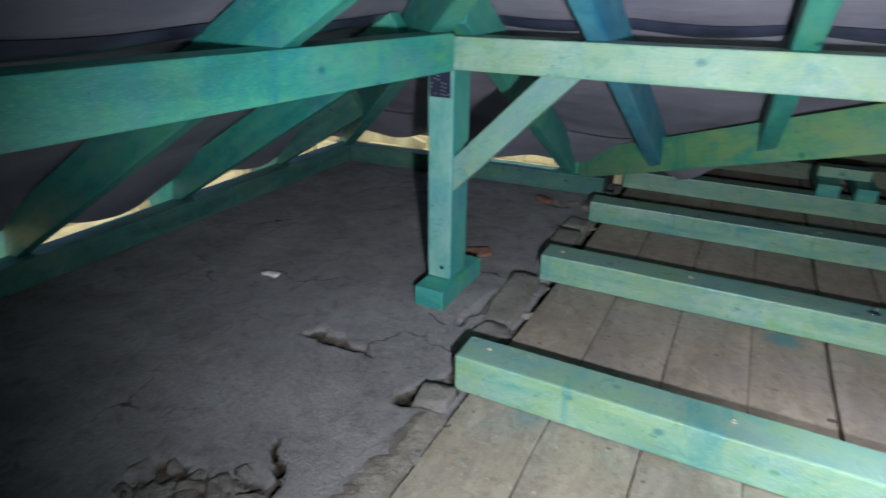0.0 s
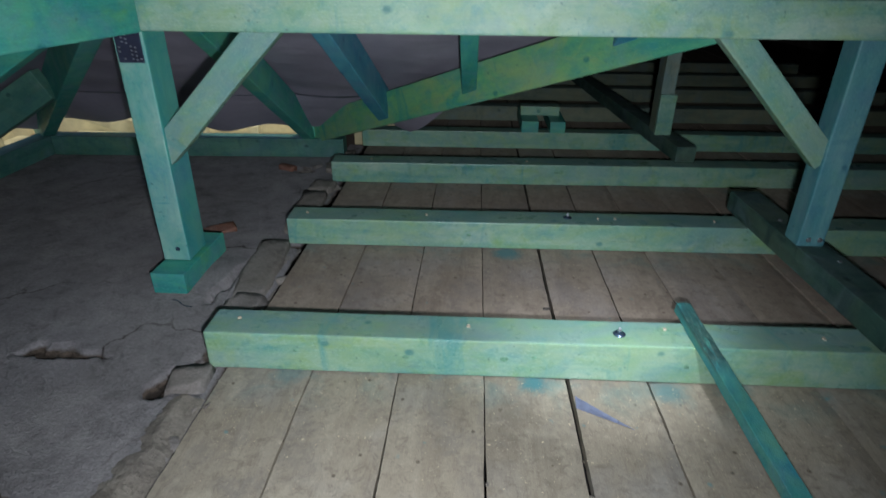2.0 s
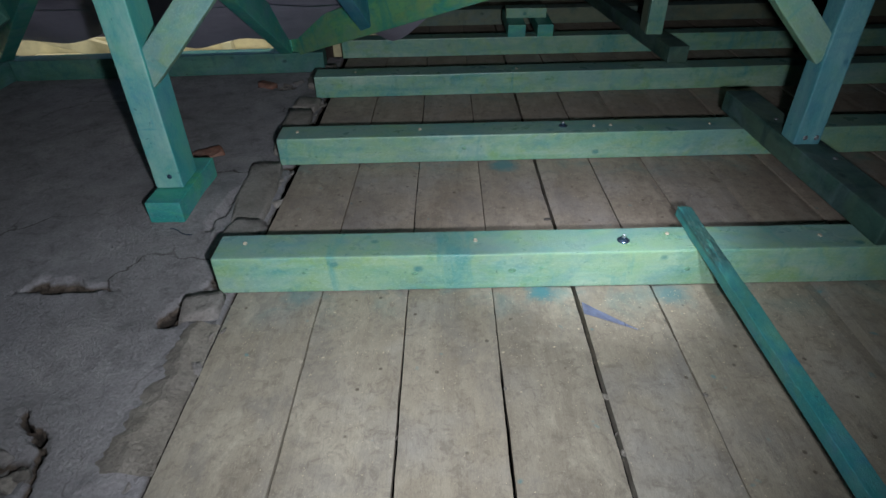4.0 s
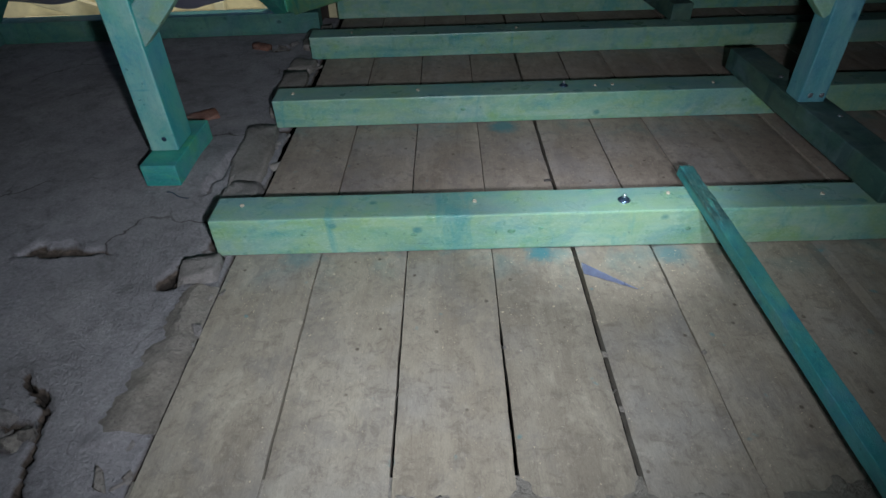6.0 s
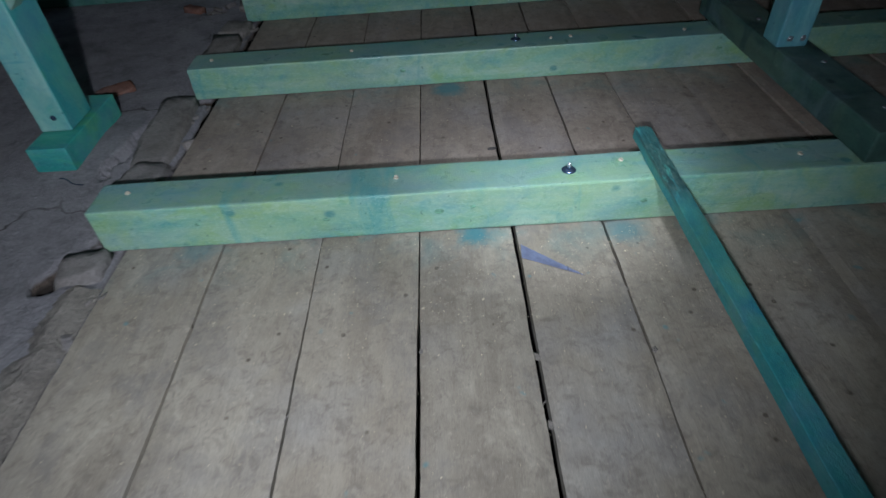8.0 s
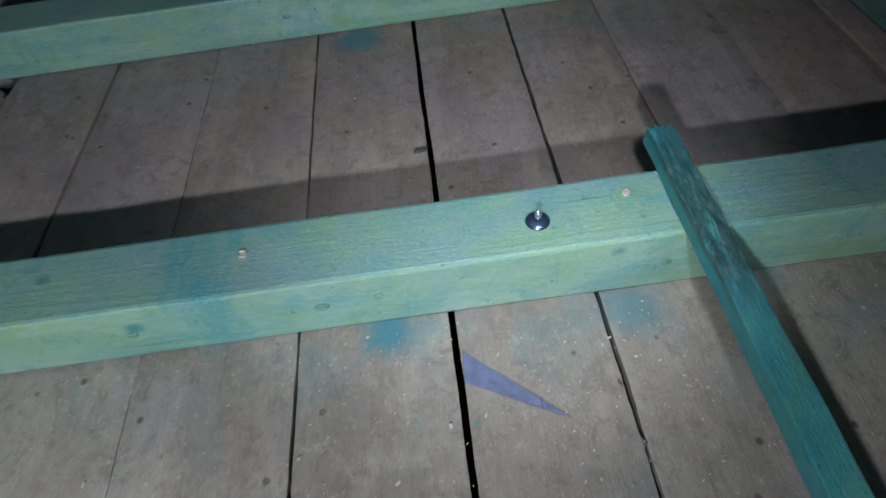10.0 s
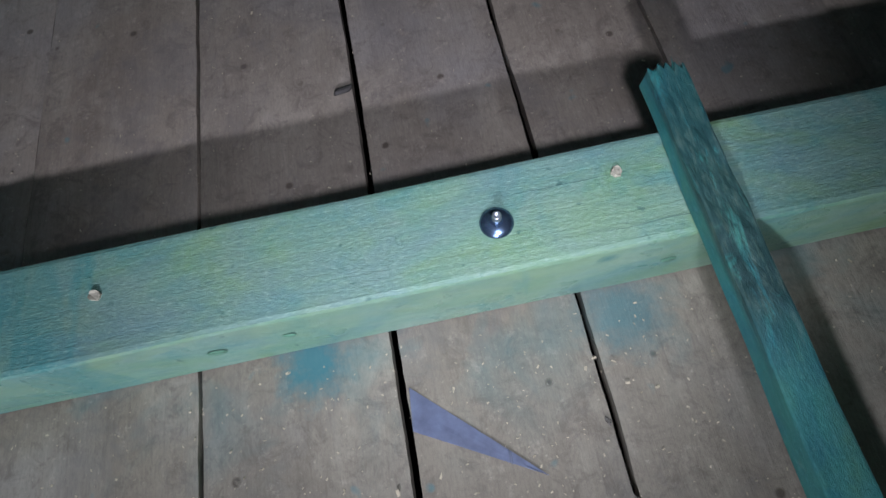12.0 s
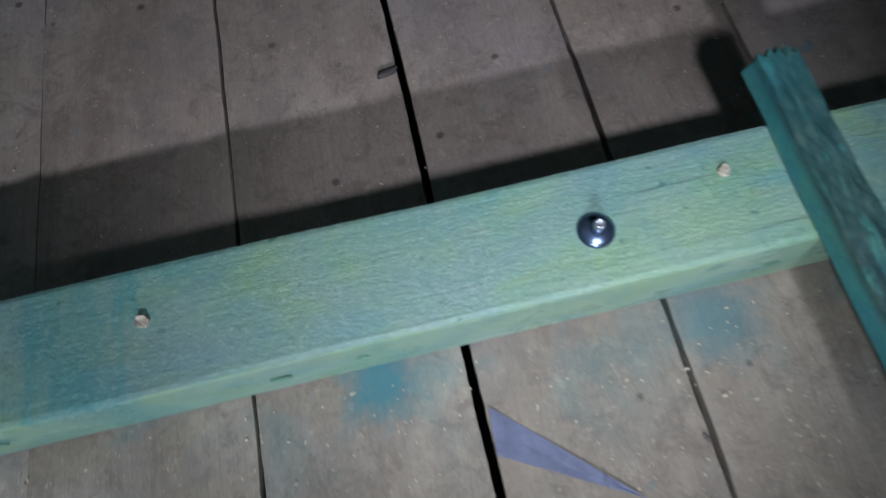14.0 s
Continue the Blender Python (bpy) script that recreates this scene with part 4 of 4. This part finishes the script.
part("masonry", box(4.6, 7, 1.65, 1.85, -0.4, 0.4), WALL, root("closing_wall_north_east", Matrix(), "dark masonry wall added to close the loft", "wall", "", "structure"))

# ---------------------------------------------------------------- loose and small things
def stick():
    """A splintered roof batten that lies across the first bearer."""
    m, length = along((0.496, 0.160, 0.1055), (0.502, -0.760, 0.1055))
    ob = root("batten_offcut", m, "teal splintered batten lying across the first bearer", "wooden batten")
    bm = box(0, length, -0.017, 0.017, 0, 0.028, 0.002)
    cut = 110
    for i in range(1, cut):
        bmesh.ops.bisect_plane(bm, geom=list(bm.verts) + list(bm.edges) + list(bm.faces), plane_co=(length * i / cut, 0, 0), plane_no=(1, 0, 0))
    for i in range(1, 9):
        bmesh.ops.bisect_plane(bm, geom=list(bm.verts) + list(bm.edges) + list(bm.faces), plane_co=(0, -0.017 + 0.034 * i / 9, 0), plane_no=(0, 1, 0))
    for v in bm.verts:
        k = v.co.copy()
        chew = max(0, 1 - abs(k.x - 0.13) / 0.15)
        v.co.y += 0.0014 * noise.noise(k * 14)
        if k.z > 0.018:
            v.co.z -= chew * (0.0022 * abs(noise.noise(Vector((k.x * 30, k.y * 90, 2)))) + 0.0014 * noise.noise(Vector((k.x * 70, k.y * 150, 5)))) + 0.001 * noise.noise(k * 30)
        if k.x < 0.004:
            v.co.x += 0.012 * noise.noise(Vector((k.y * 260, k.z * 160, 1)))
    part("shaft", bm, BARKED, ob)
    # torn fibres at the broken end
    r = random.Random(4)
    bm = bmesh.new()
    for i in range(16):
        y, z, n = r.uniform(-0.017, 0.017), r.uniform(0.004, 0.027), r.uniform(0.003, 0.009)
        w = 0.0009
        base = [bm.verts.new((0.006, y + a, z + b_)) for a, b_ in ((-w, -w), (w, -w), (0, w))]
        tip = bm.verts.new((-n, y + r.uniform(-0.003, 0.003), z + r.uniform(-0.002, 0.004)))
        for q in range(3):
            bm.faces.new((base[q], base[(q + 1) % 3], tip))
    part("splinters", bm, WOOD_STICK, ob)
    # bark and resin scars on the chewed stretch
    for i in range(12):
        n = r.uniform(0.012, 0.04)
        scar = part("scar", stone_mesh(n, 0.004, 0.003, i * 3.3, 0.5), SCAR, ob)
        scar.matrix_local = pose(0.05 + 0.017 * i, r.uniform(-0.004, 0.011), 0.0245, 0, 0, r.uniform(-14, 14))
    return ob


def barked_wood():
    """The batten's stained wood, with dark bark left on the upper face near its broken end."""
    m = WOOD_STICK.copy()
    m.name = "barked_batten"
    t = m.node_tree
    b = t.nodes["Principled BSDF"]
    c = b.inputs["Base Color"].links[0].from_socket
    tc = t.nodes.new("ShaderNodeTexCoord")
    sep = t.nodes.new("ShaderNodeSeparateXYZ")
    t.links.new(tc.outputs["Object"], sep.inputs[0])
    reach = ramp(t, sep.outputs["X"], [(0.0, (0.55,)), (0.05, (0.8,)), (0.22, (0.95,)), (0.30, (0,))])
    side = ramp(t, sep.outputs["Z"], [(0.0175, (0,)), (0.0215, (1,))])
    patch = ramp(t, noise_tex(t, coords(t, (14, 60, 60)), 1.0, 5, 0.7, 0.9), [(0.36, (0,)), (0.47, (1,))])
    bark = ramp(t, noise_tex(t, coords(t, (45, 190, 190)), 1.0, 4, 0.7), [(0.3, (0.008, 0.024, 0.024)), (0.5, (0.02, 0.06, 0.056)), (0.72, (0.09, 0.14, 0.11))])
    c = mix(t, mix(t, 1.0, mix(t, 1.0, reach, side, "MULTIPLY"), patch, "MULTIPLY"), c, bark)
    t.links.new(c, b.inputs["Base Color"])
    return m


BARKED = barked_wood()
SCAR = plain("dark_scar", (0.03, 0.12, 0.12), 0.8, vary=0.6, scale=120)
stick()


def screen_scrap():
    """A triangular scrap of insect mesh, woven."""
    bm = bmesh.new()
    a, b, c = SCRAP
    n = 26
    rows = []
    for i in range(n + 1):
        u = i / n
        p, q = a.lerp(c, u), b.lerp(c, u)
        rows.append([bm.verts.new((*p.lerp(q, k / 6), -0.0002 + 0.0006 * noise.noise(Vector((u * 5, k, 1))))) for k in range(7)])
    for r0, r1 in zip(rows, rows[1:]):
        for k in range(6):
            bm.faces.new((r0[k], r0[k + 1], r1[k + 1], r1[k]))
    bmesh.ops.solidify(bm, geom=list(bm.faces), thickness=0.0006)
    scrap = root("mesh_scrap", Matrix(), "triangular blue-grey scrap of woven mesh on the floorboards", "mesh scrap")
    part("weave", bm, SCREEN, scrap)
    p, q = a.lerp(c, 0.72), b.lerp(c, 0.72)
    e = (c - a).normalized() * 0.0035
    bm = bmesh.new()
    bm.faces.new([bm.verts.new((v.x, v.y, 0.0016)) for v in (p, q, q + e, p + e)])
    part("stripe", bm, STRIPE, scrap, "darker stripe")
    return scrap


SCRAP = (Vector((0.209, -0.052)), Vector((0.2065, -0.093)), Vector((0.322, -0.153)))
screen_scrap()

bm = stone_mesh(0.012, 0.007, 0.0035, 4, 0.7)
thing("wood_chip", bm, CHIP, "small dark chip lying on the floorboards", "chip", at=pose(0.184, 0.319, 0.0, 0, 0, -10))
bm = stone_mesh(0.05, 0.035, 0.012, 9, 0.2)
thing("plaster_chip", bm, CHALK, "white plaster chip lying on the screed", "chip", at=pose(-1.537, 0.262, 0.0))

# bent wire on the screed
cu = bpy.data.curves.new("wire", "CURVE")
cu.dimensions, cu.bevel_depth = "3D", 0.0014
sp = cu.splines.new("NURBS")
wp = [(x, y, slab_z(x, y) + 0.003) for x, y in ((-0.90, 0.273), (-0.885, 0.276), (-0.87, 0.258), (-0.85, 0.247), (-0.83, 0.247))]
sp.points.add(len(wp) - 1)
for pt, c in zip(sp.points, wp):
    pt.co = (*c, 1)
sp.use_endpoint_u = True
cu.materials.append(DARK_STEEL)
tagged(new("wire", cu), "short bent dark wire lying on the screed", "wire")

# sawdust and shavings
bm = bmesh.new()
r = random.Random(11)
for i in range(2400):
    x, y = r.uniform(-0.6, 0.8), r.choice([r.uniform(-0.62, -0.01), r.uniform(-0.25, -0.01), r.uniform(0.12, 0.69)])
    s, a = r.uniform(0.0004, 0.0016) * (2 if r.random() < 0.05 else 1), r.random() * 6.28
    dx, dy = s * math.cos(a), s * math.sin(a)
    k = r.uniform(0.25, 0.7)
    vs = [bm.verts.new((x + p * dx - q * k * dy, y + p * dy + q * k * dx, -0.0020 + 0.0010 * r.random())) for p, q in ((-1, -1), (1, -0.7), (0.8, 1), (-1, 0.8))]
    bm.faces.new(vs)
tagged(thing("sawdust", bm, PEG, "pale sawdust flecks scattered on the floorboards", "sawdust"), kind="stuff")
